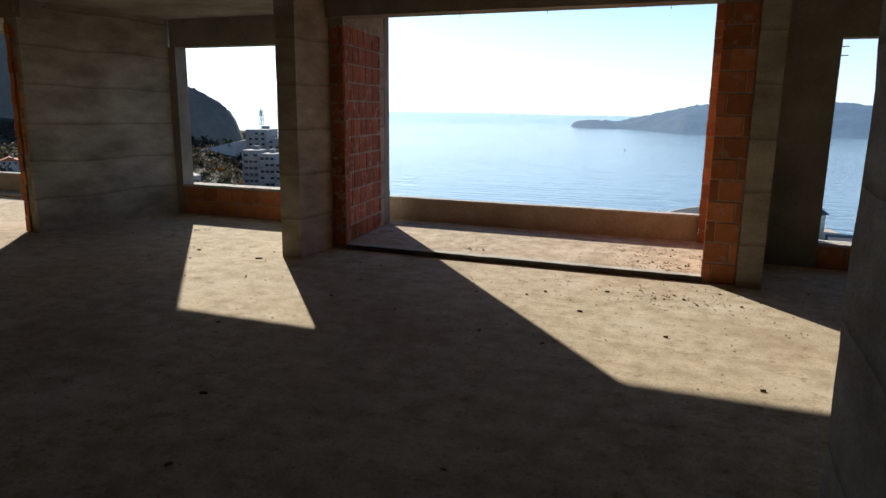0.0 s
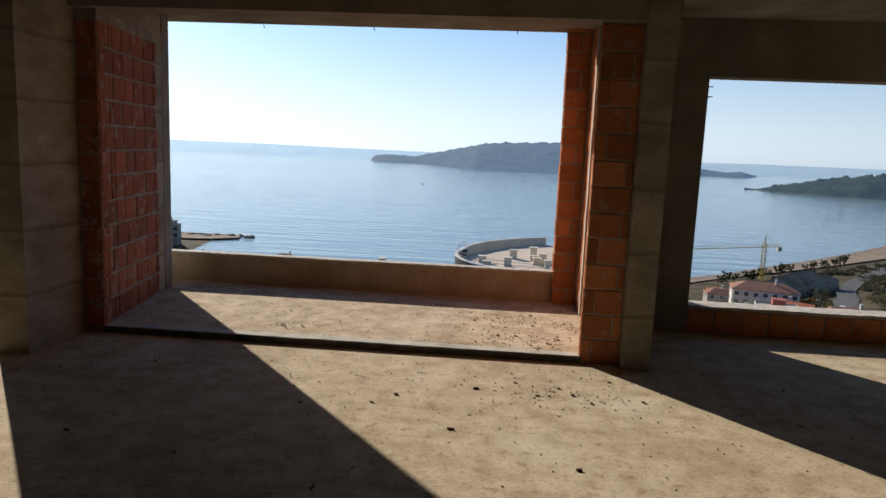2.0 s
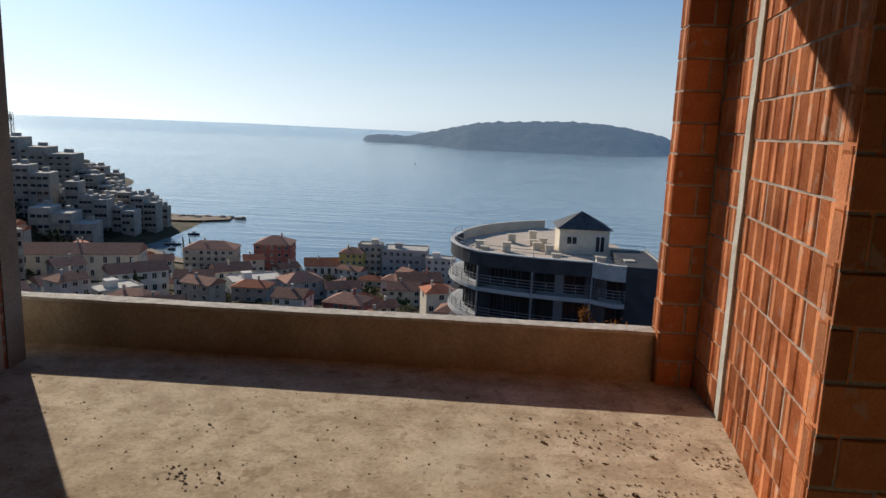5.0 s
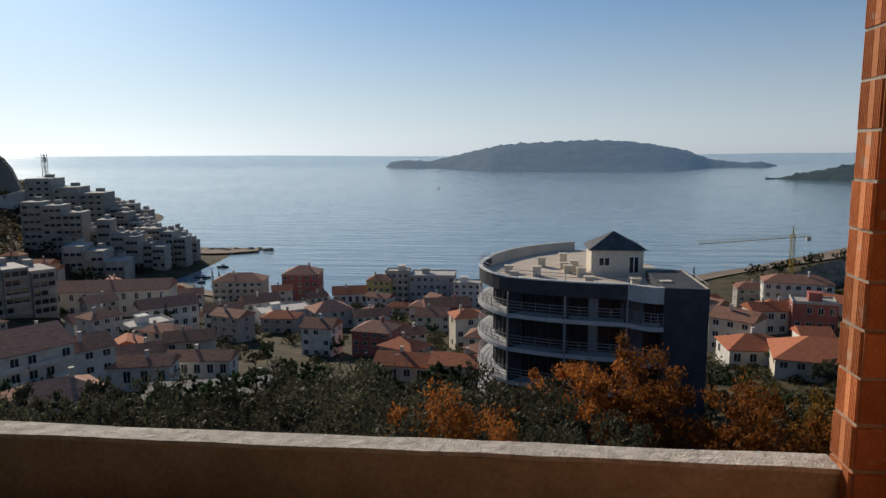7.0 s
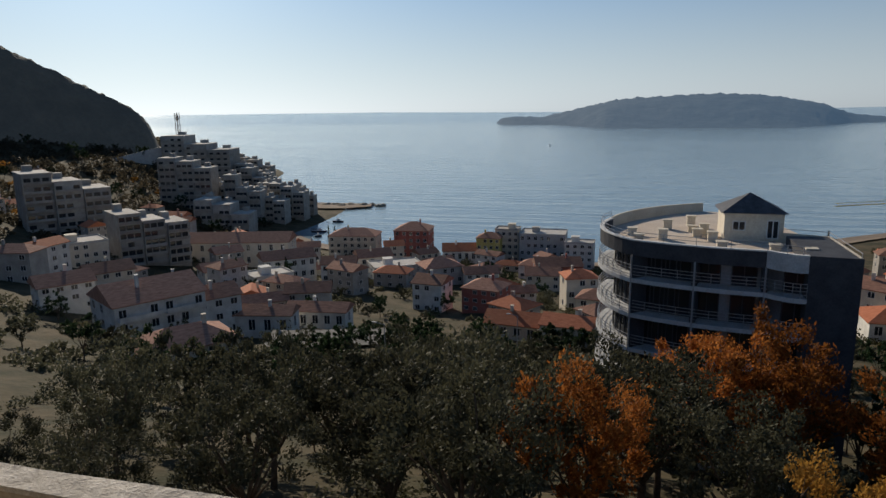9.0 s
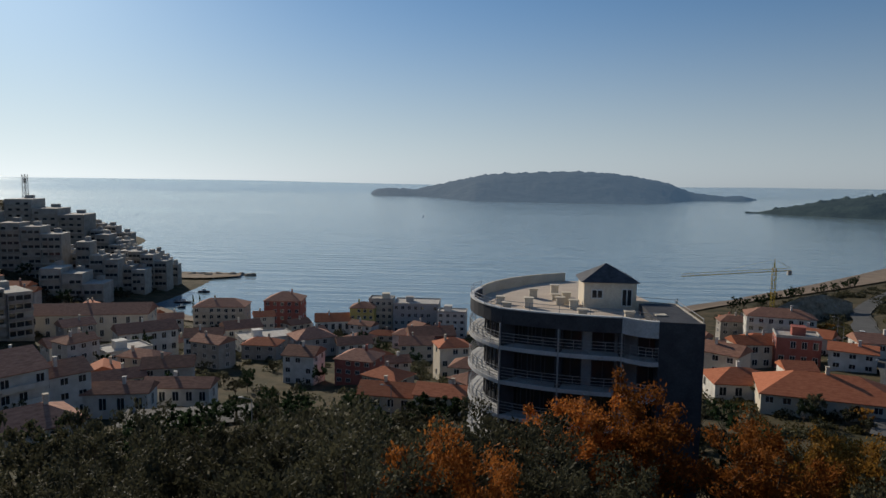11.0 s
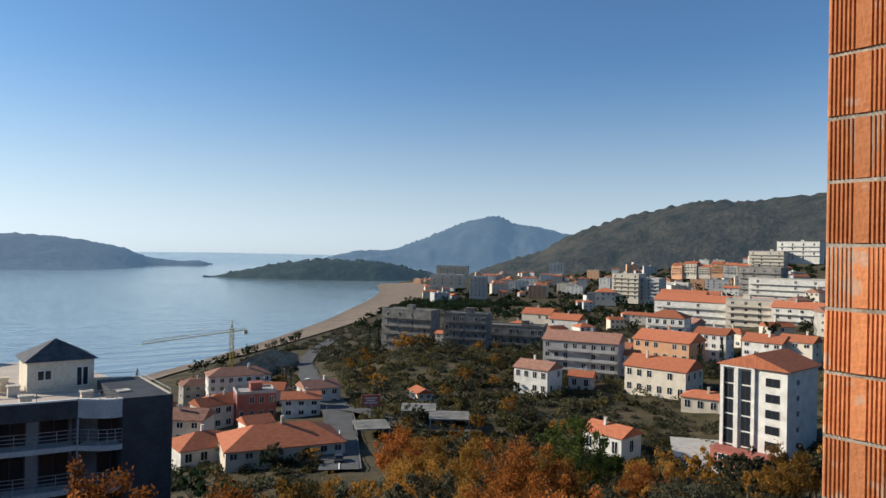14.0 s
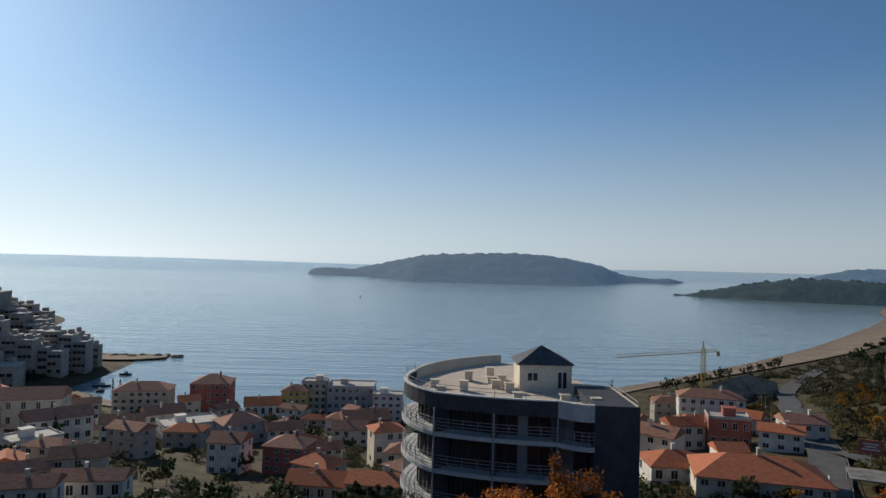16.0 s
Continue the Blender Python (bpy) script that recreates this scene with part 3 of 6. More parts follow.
lay_blocks(jamb_door, (-8.22, 8.36), -90, 13, 0.0, 0.09, [[0.25] * 9, [0.12] + [0.25] * 8 + [0.12]], 0.2)

# ---- land and sea ----
SEA = -68.0
GROUND_A = [(0, 11, -9), (-40, 11, -9), (40, 11, -10), (0, 35, -16), (10, 60, -27), (-45, 60, -27), (40, 97, -35), (-61, 131, -45),
            (0, 150, -46), (0, 220, -58), (-80, 300, -66), (20, 310, -67), (128, 78, -42), (95, 165, -41), (110, 290, -60), (105, 395, -68.5)]
GROUND_B = [(230, 505, -68.5), (340, 619, -68.5), (568, 885, -68.5), (794, 1216, -68.5), (155, 225, -37), (240, 168, -36), (420, 250, -32), (700, 500, -52),
            (480, 620, -60), (760, 900, -62), (1150, 800, -30), (1000, 300, 10), (1500, 1400, -30), (-83, 110, -42), (-175, 190, -49), (-187, 342, -68.5)]
GROUND_C = [(-250, 462, -66), (-183, 477, -68.3), (-330, 430, -35), (-440, 600, -22), (-330, 260, -30), (0, -150, 40), (-400, -100, 60), (500, -150, 60),
            (-110, 420, -74), (0, 480, -78), (-150, 540, -76), (60, 650, -78), (350, 900, -78), (600, 1300, -78), (-345, 640, -76), (-235, 545, -74), (-600, 900, -78)]
ctrl = np.array(GROUND_A + GROUND_B + GROUND_C, float)
kk = np.linalg.norm(ctrl[:, None, :2] - ctrl[None, :, :2], axis=2)
nn = len(ctrl)
sysm = np.zeros((nn + 3, nn + 3))
sysm[:nn, :nn] = -kk - np.eye(nn) * 2.0
sysm[:nn, nn] = sysm[nn, :nn] = 1
sysm[:nn, nn + 1:] = ctrl[:, :2]
sysm[nn + 1:, :nn] = ctrl[:, :2].T
wts = np.linalg.solve(sysm, np.concatenate([ctrl[:, 2], [0, 0, 0]]))


def ground_grid(xs, ys):
    """Height of the land over arrays of places."""
    p = np.stack([np.asarray(xs, float), np.asarray(ys, float)], -1)
    r = np.linalg.norm(p[..., None, :] - ctrl[:, :2], axis=-1)
    z = -(r @ wts[:nn]) + wts[nn] + p @ wts[nn + 1:]
    return np.clip(z, -85, 150)


def ground_z(x, y):
    return float(ground_grid(x, y))


def axis(lo, hi, centre, fine, grow):
    out, s, v = [centre], fine, centre
    while v < hi:
        v += s
        s *= grow
        out.append(v)
    s, v = fine, centre
    while v > lo:
        v -= s
        s *= grow
        out.insert(0, v)
    return np.array(out)


def sheet(name, xs, ys, height, material):
    gx, gy = np.meshgrid(xs, ys)
    z = height(gx, gy)
    nx, ny = len(xs), len(ys)
    verts = np.stack([gx, gy, z], -1).reshape(-1, 3)
    i = np.arange((ny - 1) * (nx - 1))
    a = (i // (nx - 1)) * nx + i % (nx - 1)
    faces = np.stack([a, a + 1, a + nx + 1, a + nx], -1)
    me = bpy.data.meshes.new(name)
    me.from_pydata(verts.tolist(), [], faces.tolist())
    me.materials.append(material)
    me.shade_smooth()
    return new(name, me)


def land(gx, gy):
    z = ground_grid(gx, gy)
    z = z + 0.5 * np.sin(gx * 0.31 + 1.3 * np.sin(gy * 0.17)) * np.cos(gy * 0.27) * np.clip((z - SEA) / 8, 0, 1)
    back = np.clip((8.0 - gy) / 4, 0, 1) * np.clip(1 - np.abs(gx) / 60, 0, 1)
    return np.where(gy < 9.5, np.minimum(z, -9 + 0 * back), z)


ground = sheet("ground", axis(-1500, 2200, 0, 3.0, 1.035), axis(-250, 1900, 10, 3.0, 1.03), land, M_GROUND)
tagged(ground, "scrubby hillside sloping down to the bay", "ground", kind="structure")


def sea_level(gx, gy):
    """Level water; from 3.6 km on it lifts to meet the horizon at the end of the scene."""
    r = np.hypot(gx, gy)
    return SEA + np.clip((r - 3750) / 1100, 0, 1.2) * 45.0


sea = sheet("water", np.linspace(-4900, 4900, 80), axis(-900, 4700, 300, 60, 1.02), sea_level, M_SEA)
tagged(sea, "calm blue bay with fine ripples and sun glitter", "sea", kind="structure")


def hill(name, crest, front, back, base, material, label, bumps=6.0, seed=0.0, along=90, across=26, tuft_size=0.34, tuft_rate=0.05, tapered=False):
    """A hill under a crest line: slopes fall off towards the eye and away from it, broken by gullies."""
    pts = [Vector(c) for c in crest]
    tot = len(pts) - 1
    bm = bmesh.new()
    rows = []
    for i in range(along + 1):
        u = i / along * tot
        k = min(int(u), tot - 1)
        f = u - k
        p0, p1, p2, p3 = pts[max(k - 1, 0)], pts[k], pts[k + 1], pts[min(k + 2, tot)]
        c = 0.5 * ((2 * p1) + (p2 - p0) * f + (2 * p0 - 5 * p1 + 4 * p2 - p3) * f * f + (3 * p1 - p0 - 3 * p2 + p3) * f ** 3)
        way = Vector((c.x, c.y, 0)).normalized()
        rise = max(c.z - base, 1.0)
        near = front * min(1.0, (rise / 90.0) ** 0.7) if tapered else front
        row = []
        for j in range(across + 1):
            s = -1 + 2 * j / across
            d = s * (near if s < 0 else back)
            q = c + way * d
            prof = math.cos(s * math.pi / 2) ** 1.3
            g = noise.fractal(Vector((q.x * 0.006, q.y * 0.006, seed)), 1.0, 2.0, 5)
            z = base - 3 + (rise + 3) * prof + g * bumps * (0.35 + 0.65 * (1 - prof)) * min(prof * 3, 1)
            if abs(s) < 0.12:
                tuft = noise.fractal(Vector((q.x * tuft_rate, q.y * tuft_rate, seed + 3)), 1.0, 2.0, 3)
                z = c.z + g * bumps * 0.2 + tuft * bumps * tuft_size * min(1.0, rise / 12)
            row.append(bm.verts.new((q.x, q.y, z)))
        rows.append(row)
    for i in range(along):
        for j in range(across):
            bm.faces.new((rows[i][j], rows[i + 1][j], rows[i + 1][j + 1], rows[i][j + 1]))
    for f in bm.faces:
        f.smooth = True
    ob = part(name, bm, material)
    return tagged(ob, label, "hill", kind="structure")


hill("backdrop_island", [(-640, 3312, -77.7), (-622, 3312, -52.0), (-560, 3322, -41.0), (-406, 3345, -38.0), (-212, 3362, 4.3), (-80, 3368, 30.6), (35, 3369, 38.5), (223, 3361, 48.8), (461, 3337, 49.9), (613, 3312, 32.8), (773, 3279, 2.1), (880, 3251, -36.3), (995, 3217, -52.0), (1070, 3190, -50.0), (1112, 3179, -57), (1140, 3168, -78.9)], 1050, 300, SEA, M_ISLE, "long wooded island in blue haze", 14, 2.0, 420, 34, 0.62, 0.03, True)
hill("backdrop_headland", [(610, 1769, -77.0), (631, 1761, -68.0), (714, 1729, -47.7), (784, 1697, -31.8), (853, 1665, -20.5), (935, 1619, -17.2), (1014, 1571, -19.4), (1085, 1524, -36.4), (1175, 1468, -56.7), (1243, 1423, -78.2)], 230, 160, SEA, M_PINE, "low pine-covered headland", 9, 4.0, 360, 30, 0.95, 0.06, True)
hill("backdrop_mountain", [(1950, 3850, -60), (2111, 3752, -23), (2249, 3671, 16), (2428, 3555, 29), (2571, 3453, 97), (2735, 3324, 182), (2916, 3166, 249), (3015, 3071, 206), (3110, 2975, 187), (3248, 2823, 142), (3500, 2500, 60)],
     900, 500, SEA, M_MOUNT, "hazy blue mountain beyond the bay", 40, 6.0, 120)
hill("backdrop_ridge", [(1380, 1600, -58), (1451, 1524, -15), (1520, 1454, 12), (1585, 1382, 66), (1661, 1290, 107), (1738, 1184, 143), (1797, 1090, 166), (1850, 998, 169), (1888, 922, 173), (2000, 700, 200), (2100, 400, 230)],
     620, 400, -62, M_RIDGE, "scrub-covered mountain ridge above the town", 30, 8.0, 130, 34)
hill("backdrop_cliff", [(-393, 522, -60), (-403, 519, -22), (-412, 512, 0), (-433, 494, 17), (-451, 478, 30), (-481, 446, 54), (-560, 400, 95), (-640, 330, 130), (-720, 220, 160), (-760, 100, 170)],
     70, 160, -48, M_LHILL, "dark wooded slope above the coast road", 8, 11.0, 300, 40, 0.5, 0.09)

# ---- buildings ----
WINDOWS = {}


def window_mesh(w, h, dark=False):
    """A window in one piece: frame with mullion, two dark panes set back in it; face to -y, standing on its sill's middle."""
    key = (w, h, dark)
    if key not in WINDOWS:
        bm = bmesh.new()
        t = 0.08
        xs = (-w / 2, -w / 2 + t, -t / 2, t / 2, w / 2 - t, w / 2)
        zs = (0, t, h - t, h)
        g = [[bm.verts.new((x, -0.06, z)) for x in xs] for z in zs]
        for k in range(3):
            for i in range(5):
                a, b, c, e = g[k][i], g[k][i + 1], g[k + 1][i + 1], g[k + 1][i]
                if k == 1 and i in (1, 3):
                    r = [bm.verts.new((v.co.x, 0.0, v.co.z)) for v in (a, b, c, e)]
                    bm.faces.new(r).material_index = 1
                    for p, q in ((0, 1), (1, 2), (2, 3), (3, 0)):
                        o = (a, b, c, e)
                        bm.faces.new((o[p], o[q], r[q], r[p]))
                else:
                    bm.faces.new((a, b, c, e))
        ring = g[0] + [g[1][5], g[2][5]] + g[3][::-1] + [g[2][0], g[1][0]]
        back = [bm.verts.new((v.co.x, 0.05, v.co.z)) for v in ring]
        for i in range(len(ring)):
            j = (i + 1) % len(ring)
            bm.faces.new((ring[j], ring[i], back[i], back[j]))
        WINDOWS[key] = mesh_of(bm, "window", M_CHARC if dark else M_FRAME, M_GLASS)
    return WINDOWS[key]


def roof_bm(kind, w, d, z, over=0.45, pitch=0.42):
    bm = bmesh.new()
    a, b = w / 2 + over, d / 2 + over
    if kind == "flat":
        for x0, x1, y0, y1 in ((-w / 2 - .1, w / 2 + .1, -d / 2 - .1, -d / 2 + .15), (-w / 2 - .1, w / 2 + .1, d / 2 - .15, d / 2 + .1),
                               (-w / 2 - .1, -w / 2 + .15, -d / 2 + .15, d / 2 - .15), (w / 2 - .15, w / 2 + .1, -d / 2 + .15, d / 2 - .15)):
            add_box(bm, x0, x1, y0, y1, z, z + 0.7)
        add_box(bm, -w / 2 + .15, w / 2 - .15, -d / 2 + .15, d / 2 - .15, z, z + 0.25)
        return bm
    long_x = w >= d
    half = b if long_x else a
    rise = half * pitch
    inset = half * 0.9 if kind == "hip" else 0.0
    if long_x:
        r0, r1 = (-a + inset, 0), (a - inset, 0)
    else:
        r0, r1 = (0, -b + inset), (0, b - inset)
    for dz in (0.0,):
        e = [bm.verts.new((x, y, z)) for x, y in ((-a, -b), (a, -b), (a, b), (-a, b))]
        u = [bm.verts.new((x, y, z - 0.18)) for x, y in ((-a, -b), (a, -b), (a, b), (-a, b))]
        p, q = bm.verts.new((*r0, z + rise)), bm.verts.new((*r1, z + rise))
        if long_x:
            bm.faces.new((e[0], e[1], q, p))
            bm.faces.new((e[2], e[3], p, q))
            bm.faces.new((e[1], e[2], q))
            bm.faces.new((e[3], e[0], p))
        else:
            bm.faces.new((e[1], e[2], q, p))
            bm.faces.new((e[3], e[0], p, q))
            bm.faces.new((e[0], e[1], p))
            bm.faces.new((e[2], e[3], q))
        bm.faces.new(u[::-1])
        for i in range(4):
            j = (i + 1) % 4
            bm.faces.new((u[i], u[j], e[j], e[i]))
    return bm


town_rnd = random.Random(21)
BUILT = []


def place_windows(body, w, d, h, floors, bays, ww, wh, doors=False, far=False):
    fh = h / floors
    n2 = 0 if far else max(1, int(d / 4.2))
    bays = min(bays, 4 if far else 9)
    wh = min(wh, fh * 0.62)
    ww, wh = round(ww, 1), round(wh, 1)
    me = window_mesh(ww, wh)
    for k in range(floors):
        z = k * fh + fh * (0.12 if doors else 0.32)
        for i in range(bays):
            if town_rnd.random() < 0.16:
                continue
            part("window", me, M_FRAME, body, at=pose(-w / 2 + w * (i + 0.5) / bays, -d / 2 - 0.02, z))
        for sgn in (-1, 1):
            for i in range(n2):
                if town_rnd.random() < 0.35:
                    continue
                part("window", me, M_FRAME, body, at=pose(sgn * (w / 2 + 0.02), -d / 2 + d * (i + 0.5) / n2, z, 0, 0, 90 * sgn))


def house(x, y, z, w, d, h, rot, wall, roof, tiles, floors, bays, label, category="house", balcony=False):
    """A rendered house: walls down into the slope, windows on the seen sides, roof with eaves and a chimney."""
    BUILT.append((x, y, w / 2))
    root = new("apartment_building" if balcony else "house")
    root.matrix_basis = pose(x, y, z, 0, 0, rot)
    tagged(root, label, category)
    body = part("wall", box(-w / 2, w / 2, -d / 2, d / 2, -4.0, h), wall, root)
    rf = part("roof", roof_bm(roof, w, d, h), tiles, root)
    fh = h / floors
    place_windows(body, w, d, h, floors, bays, min(1.5, w / bays * 0.5), fh * 0.5 if not balcony else fh * 0.62, balcony, math.hypot(x, y) > 330)
    if roof != "flat" and w > 7:
        cb = bmesh.new()
        cx, cy = town_rnd.uniform(-w / 4, w / 4), town_rnd.uniform(-d / 5, d / 5)
        add_box(cb, cx - 0.3, cx + 0.3, cy - 0.3, cy + 0.3, h, h + d * 0.25 + 0.9)
        add_box(cb, cx - 0.38, cx + 0.38, cy - 0.38, cy + 0.38, h + d * 0.25 + 0.9, h + d * 0.25 + 1.0)
        part("chimney", cb, wall, rf)
    elif roof == "flat" and w > 9:
        sb = bmesh.new()
        sx = town_rnd.uniform(-w / 5, w / 5)
        add_box(sb, sx - 1.6, sx + 1.6, -1.4, 1.8, h + 0.2, h + 2.4)
        add_box(sb, sx - 1.8, sx + 1.8, -1.6, 2.0, h + 2.4, h + 2.55)
        part("stair_head", sb, wall, rf)
    if balcony:
        for k in range(1, floors):
            zz = k * fh
            groups = max(1, min(3, int(w / 7)))
            for g in range(groups):
                gw = w / groups
                x0, x1 = -w / 2 + g * gw + 0.5, -w / 2 + (g + 1) * gw - 0.5
                bb = bmesh.new()
                add_box(bb, x0, x1, -d / 2 - 1.3, -d / 2, zz - 0.16, zz, 0)
                add_box(bb, x0, x1, -d / 2 - 1.3, -d / 2 - 1.2, zz, zz + 0.9, 0)
                part("balcony", bb, wall, body)
    return root


def stepped_hotel(x, y, z, w, d, h, rot, wall, roof, tiles, floors, bays, label):
    """A hotel that steps down the slope in three terraced blocks, each with its balconies."""
    root = new("apartment_building")
    root.matrix_basis = pose(x, y, z, 0, 0, rot)
    tagged(root, label, "hotel")
    BUILT.append((x, y, w / 2))
    fh = h / floors
    for k in range(3):
        x0, x1 = -w / 2 + w * k / 3, -w / 2 + w * (k + 1) / 3
        top = h - fh * (k * 1.0 + town_rnd.choice((0, 0.5)))
        y0 = -d / 2 + town_rnd.uniform(-1.5, 1.5)
        body = part("wall", box(x0, x1 - 0.05, y0, d / 2, -12, top), wall, root)
        part("roof", box(x0 - 0.2, x1 + 0.1, y0 - 0.2, d / 2, top, top + 0.35), tiles, body)
        n = max(2, int(top / fh))
        part("stair_head", box(x0 + (x1 - x0) * 0.3, x0 + (x1 - x0) * 0.62, d / 2 - 4.0, d / 2 - 0.5, top + 0.35, top + 2.6), wall, body)
        for i in range(n):
            zz = top - (i + 1) * fh
            bb = bmesh.new()
            add_box(bb, x0 + 0.2, x1 - 0.3, y0 - 1.6, y0, zz - 0.18, zz)
            add_box(bb, x0 + 0.2, x1 - 0.3, y0 - 1.6, y0 - 1.5, zz, zz + 0.8)
            add_box(bb, x0 + 0.2, x0 + 0.45, y0 - 1.5, y0, zz, zz + fh - 0.2)
            part("balcony", bb, wall, body)
            for b in (0.2, 0.5, 0.8):
                if town_rnd.random() < 0.9:
                    part("window", window_mesh(round(min(2.4, (x1 - x0) * 0.26), 1), 2.1, True), M_FRAME, body, at=pose(x0 + (x1 - x0) * b, y0 - 0.02, zz + 0.05))
    return root


def flats(x, y, z, w, d, h, rot, wall, roof, tiles, floors, bays, label):
    return house(x, y, z, w, d, h, rot, wall, roof, tiles, floors, bays, label, "apartment building", True)


flats(-95.0, 118.5, -42.1, 17.6, 14.1, 8.6, 59, M_WHITE, "gable", M_TILEB, 3, 6, "white three-storey apartment house with tiled roof and balconies")
house(-87.0, 127.9, -44.4, 9.7, 8.8, 8.6, 54, M_WHITE, "gable", M_TILEB, 3, 3, "white apartment house with a tiled roof")
house(-77.1, 132.1, -45.2, 13.3, 6.5, 5.0, 12, M_WHITE, "gable", M_TILEB, 1, 4, "long low white building with weathered tiles")
house(-70.6, 145.4, -47.2, 14.1, 6.5, 4.3, 7, M_WHITE, "gable", M_TILEB, 1, 5, "low white building with weathered tiles")
house(-68.5, 93.6, -35.9, 14.2, 9.9, 3.1, 53, M_CREAM, "hip", M_TILEB, 1, 5, "low house with a dark red tiled roof")
house(-113.4, 196.9, -54.0, 13.1, 10.5, 4.7, 51, M_WHITE, "flat", M_FLAT, 2, 4, "white house with a pale flat roof")
stepped_hotel(-173.4, 216.3, -52.6, 24.6, 14.7, 21.0, 55, M_HOTEL, "flat", M_FLAT, 7, 8, "stepped white apartment tower with balconies")
stepped_hotel(-229.5, 236.7, -47.3, 32.0, 19.2, 26.1, 55, M_HOTEL, "flat", M_FLAT, 7, 11, "cream apartment tower with balconies")
house(-151.8, 243.8, -58.0, 40.6, 14.2, 9.6, 15, M_CREAM, "gable", M_TILEB, 2, 14, "long cream house with weathered tiled roof")
house(-119.9, 221.3, -57.0, 18.3, 11.0, 8.0, 41, M_WHITE, "gable", M_TILEB, 2, 6, "white house with a dark tiled roof")
house(-128.9, 194.6, -52.9, 13.2, 9.2, 5.5, 50, M_WHITE, "gable", M_TILEB, 2, 4, "white house with a weathered tiled roof")
flats(-123.3, 292.6, -64.9, 21.7, 13.0, 11.1, 9, M_CREAM, "hip", M_TILEB, 4, 7, "cream hotel with a dark hipped roof")
house(-100.7, 310.8, -66.6, 16.4, 14.8, 13.0, 6, M_PINK, "hip", M_TILEB, 4, 5, "dark red house with a brown hipped roof")
house(-102.4, 227.9, -58.4, 12.1, 9.7, 6.7, 17, M_WHITE, "gable", M_TILEB, 2, 4, "white house with a red tiled roof")
house(-98.7, 251.4, -61.1, 13.1, 10.5, 7.3, 36, M_CREAM, "gable", M_TILEB, 2, 4, "cream house with a red tiled roof")
house(-86.0, 241.8, -60.2, 18.6, 13.0, 5.3, 34, M_WHITE, "flat", M_FLAT, 2, 6, "white house with a flat grey roof")
house(-68.3, 239.9, -60.4, 14.1, 11.3, 6.7, 36, M_GREYR, "hip", M_TILEB, 2, 5, "grey house with a red hipped roof")
house(-53.1, 239.7, -60.6, 11.9, 8.3, 5.1, 23, M_WHITE, "gable", M_TILEB, 2, 4, "white house with a low tiled roof")
house(-62.7, 304.7, -66.6, 10.7, 9.6, 11.5, 2, M_YELLOW, "hip", M_TILEB, 4, 4, "yellow house with a brown roof")
flats(-55.6, 312.1, -67.4, 10.9, 8.7, 14.8, 2, M_CREAM, "flat", M_FLAT, 5, 4, "cream apartment house with roof terrace")
house(-39.3, 312.5, -67.4, 20.4, 14.3, 13.5, 1, M_GREYR, "flat", M_FLAT, 4, 7, "grey rendered block with roof terrace")
house(-22.2, 300.2, -66.4, 12.3, 8.6, 11.1, -2, M_WHITE, "flat", M_FLAT, 4, 4, "white block with flat roof")
house(-26.9, 251.8, -61.7, 16.3, 11.4, 7.6, 16, M_PINK, "gable", M_TILEB, 2, 5, "red-brown house with a weathered roof")
house(-15.2, 196.6, -54.2, 8.9, 8.0, 9.6, 19, M_CREAM, "hip", M_TILE, 3, 3, "cream house with an orange tiled roof")
house(-39.5, 185.3, -52.9, 10.5, 9.5, 6.8, -11, M_PINK, "hip", M_TILEB, 3, 4, "narrow house with a faded red roof")
house(-24.8, 145.1, -45.8, 11.5, 8.1, 3.4, -6, M_CREAM, "gable", M_TILE, 1, 4, "low house with orange tiles")
house(-12.7, 136.8, -43.8, 9.7, 6.8, 4.2, -10, M_CREAM, "gable", M_TILE, 1, 3, "low house with orange tiles")
house(-30.7, 240.2, -60.4, 11.7, 9.4, 5.4, 8, M_CREAM, "gable", M_TILEB, 2, 4, "small cream house with old tiles")
house(-32.5, 201.1, -55.4, 8.2, 6.6, 4.2, 22, M_WHITE, "gable", M_TILEB, 2, 3, "small white house with old tiles")
house(-76.0, 301.3, -65.9, 15.2, 12.1, 5.4, 15, M_WHITE, "gable", M_TILE, 1, 5, "low white house with orange tiles")
house(-142.1, 160.1, -45.8, 12.1, 9.6, 5.1, 55, M_CREAM, "gable", M_TILEB, 2, 4, "cream house with old tiles")
house(-122.2, 124.8, -40.5, 11.1, 8.9, 6.3, 56, M_WHITE, "gable", M_TILEB, 3, 4, "white house with old tiles")
house(-179.2, 188.3, -47.9, 16.8, 13.4, 8.2, 55, M_CREAM, "flat", M_FLAT, 3, 6, "cream flat-roofed house in the town")
house(-121.6, 159.8, -47.5, 9.7, 7.8, 4.7, 47, M_WHITE, "gable", M_TILEB, 2, 3, "white house with old tiles")
house(-135.8, 270.0, -62.2, 9.9, 7.9, 6.8, 27, M_GREYR, "gable", M_TILEB, 2, 3, "grey house with old tiles")
stepped_hotel(-305.9, 443.8, -46.6, 48.6, 24.3, 32.0, 15, M_HOTEL, "flat", M_FLAT, 8, 16, "terraced pale hotel high on the slope")
stepped_hotel(-258.9, 361.5, -54.8, 31.0, 15.5, 32.2, 16, M_HOTEL, "flat", M_FLAT, 8, 10, "pale hotel tower on the slope")
stepped_hotel(-244.3, 379.9, -55.2, 18.7, 9.3, 16.1, 13, M_HOTEL, "flat", M_FLAT, 4, 6, "pale hotel wing on the slope")
stepped_hotel(-225.9, 368.7, -59.6, 21.4, 10.7, 24.5, 12, M_HOTEL, "flat", M_FLAT, 5, 7, "stepped pale hotel on the slope")
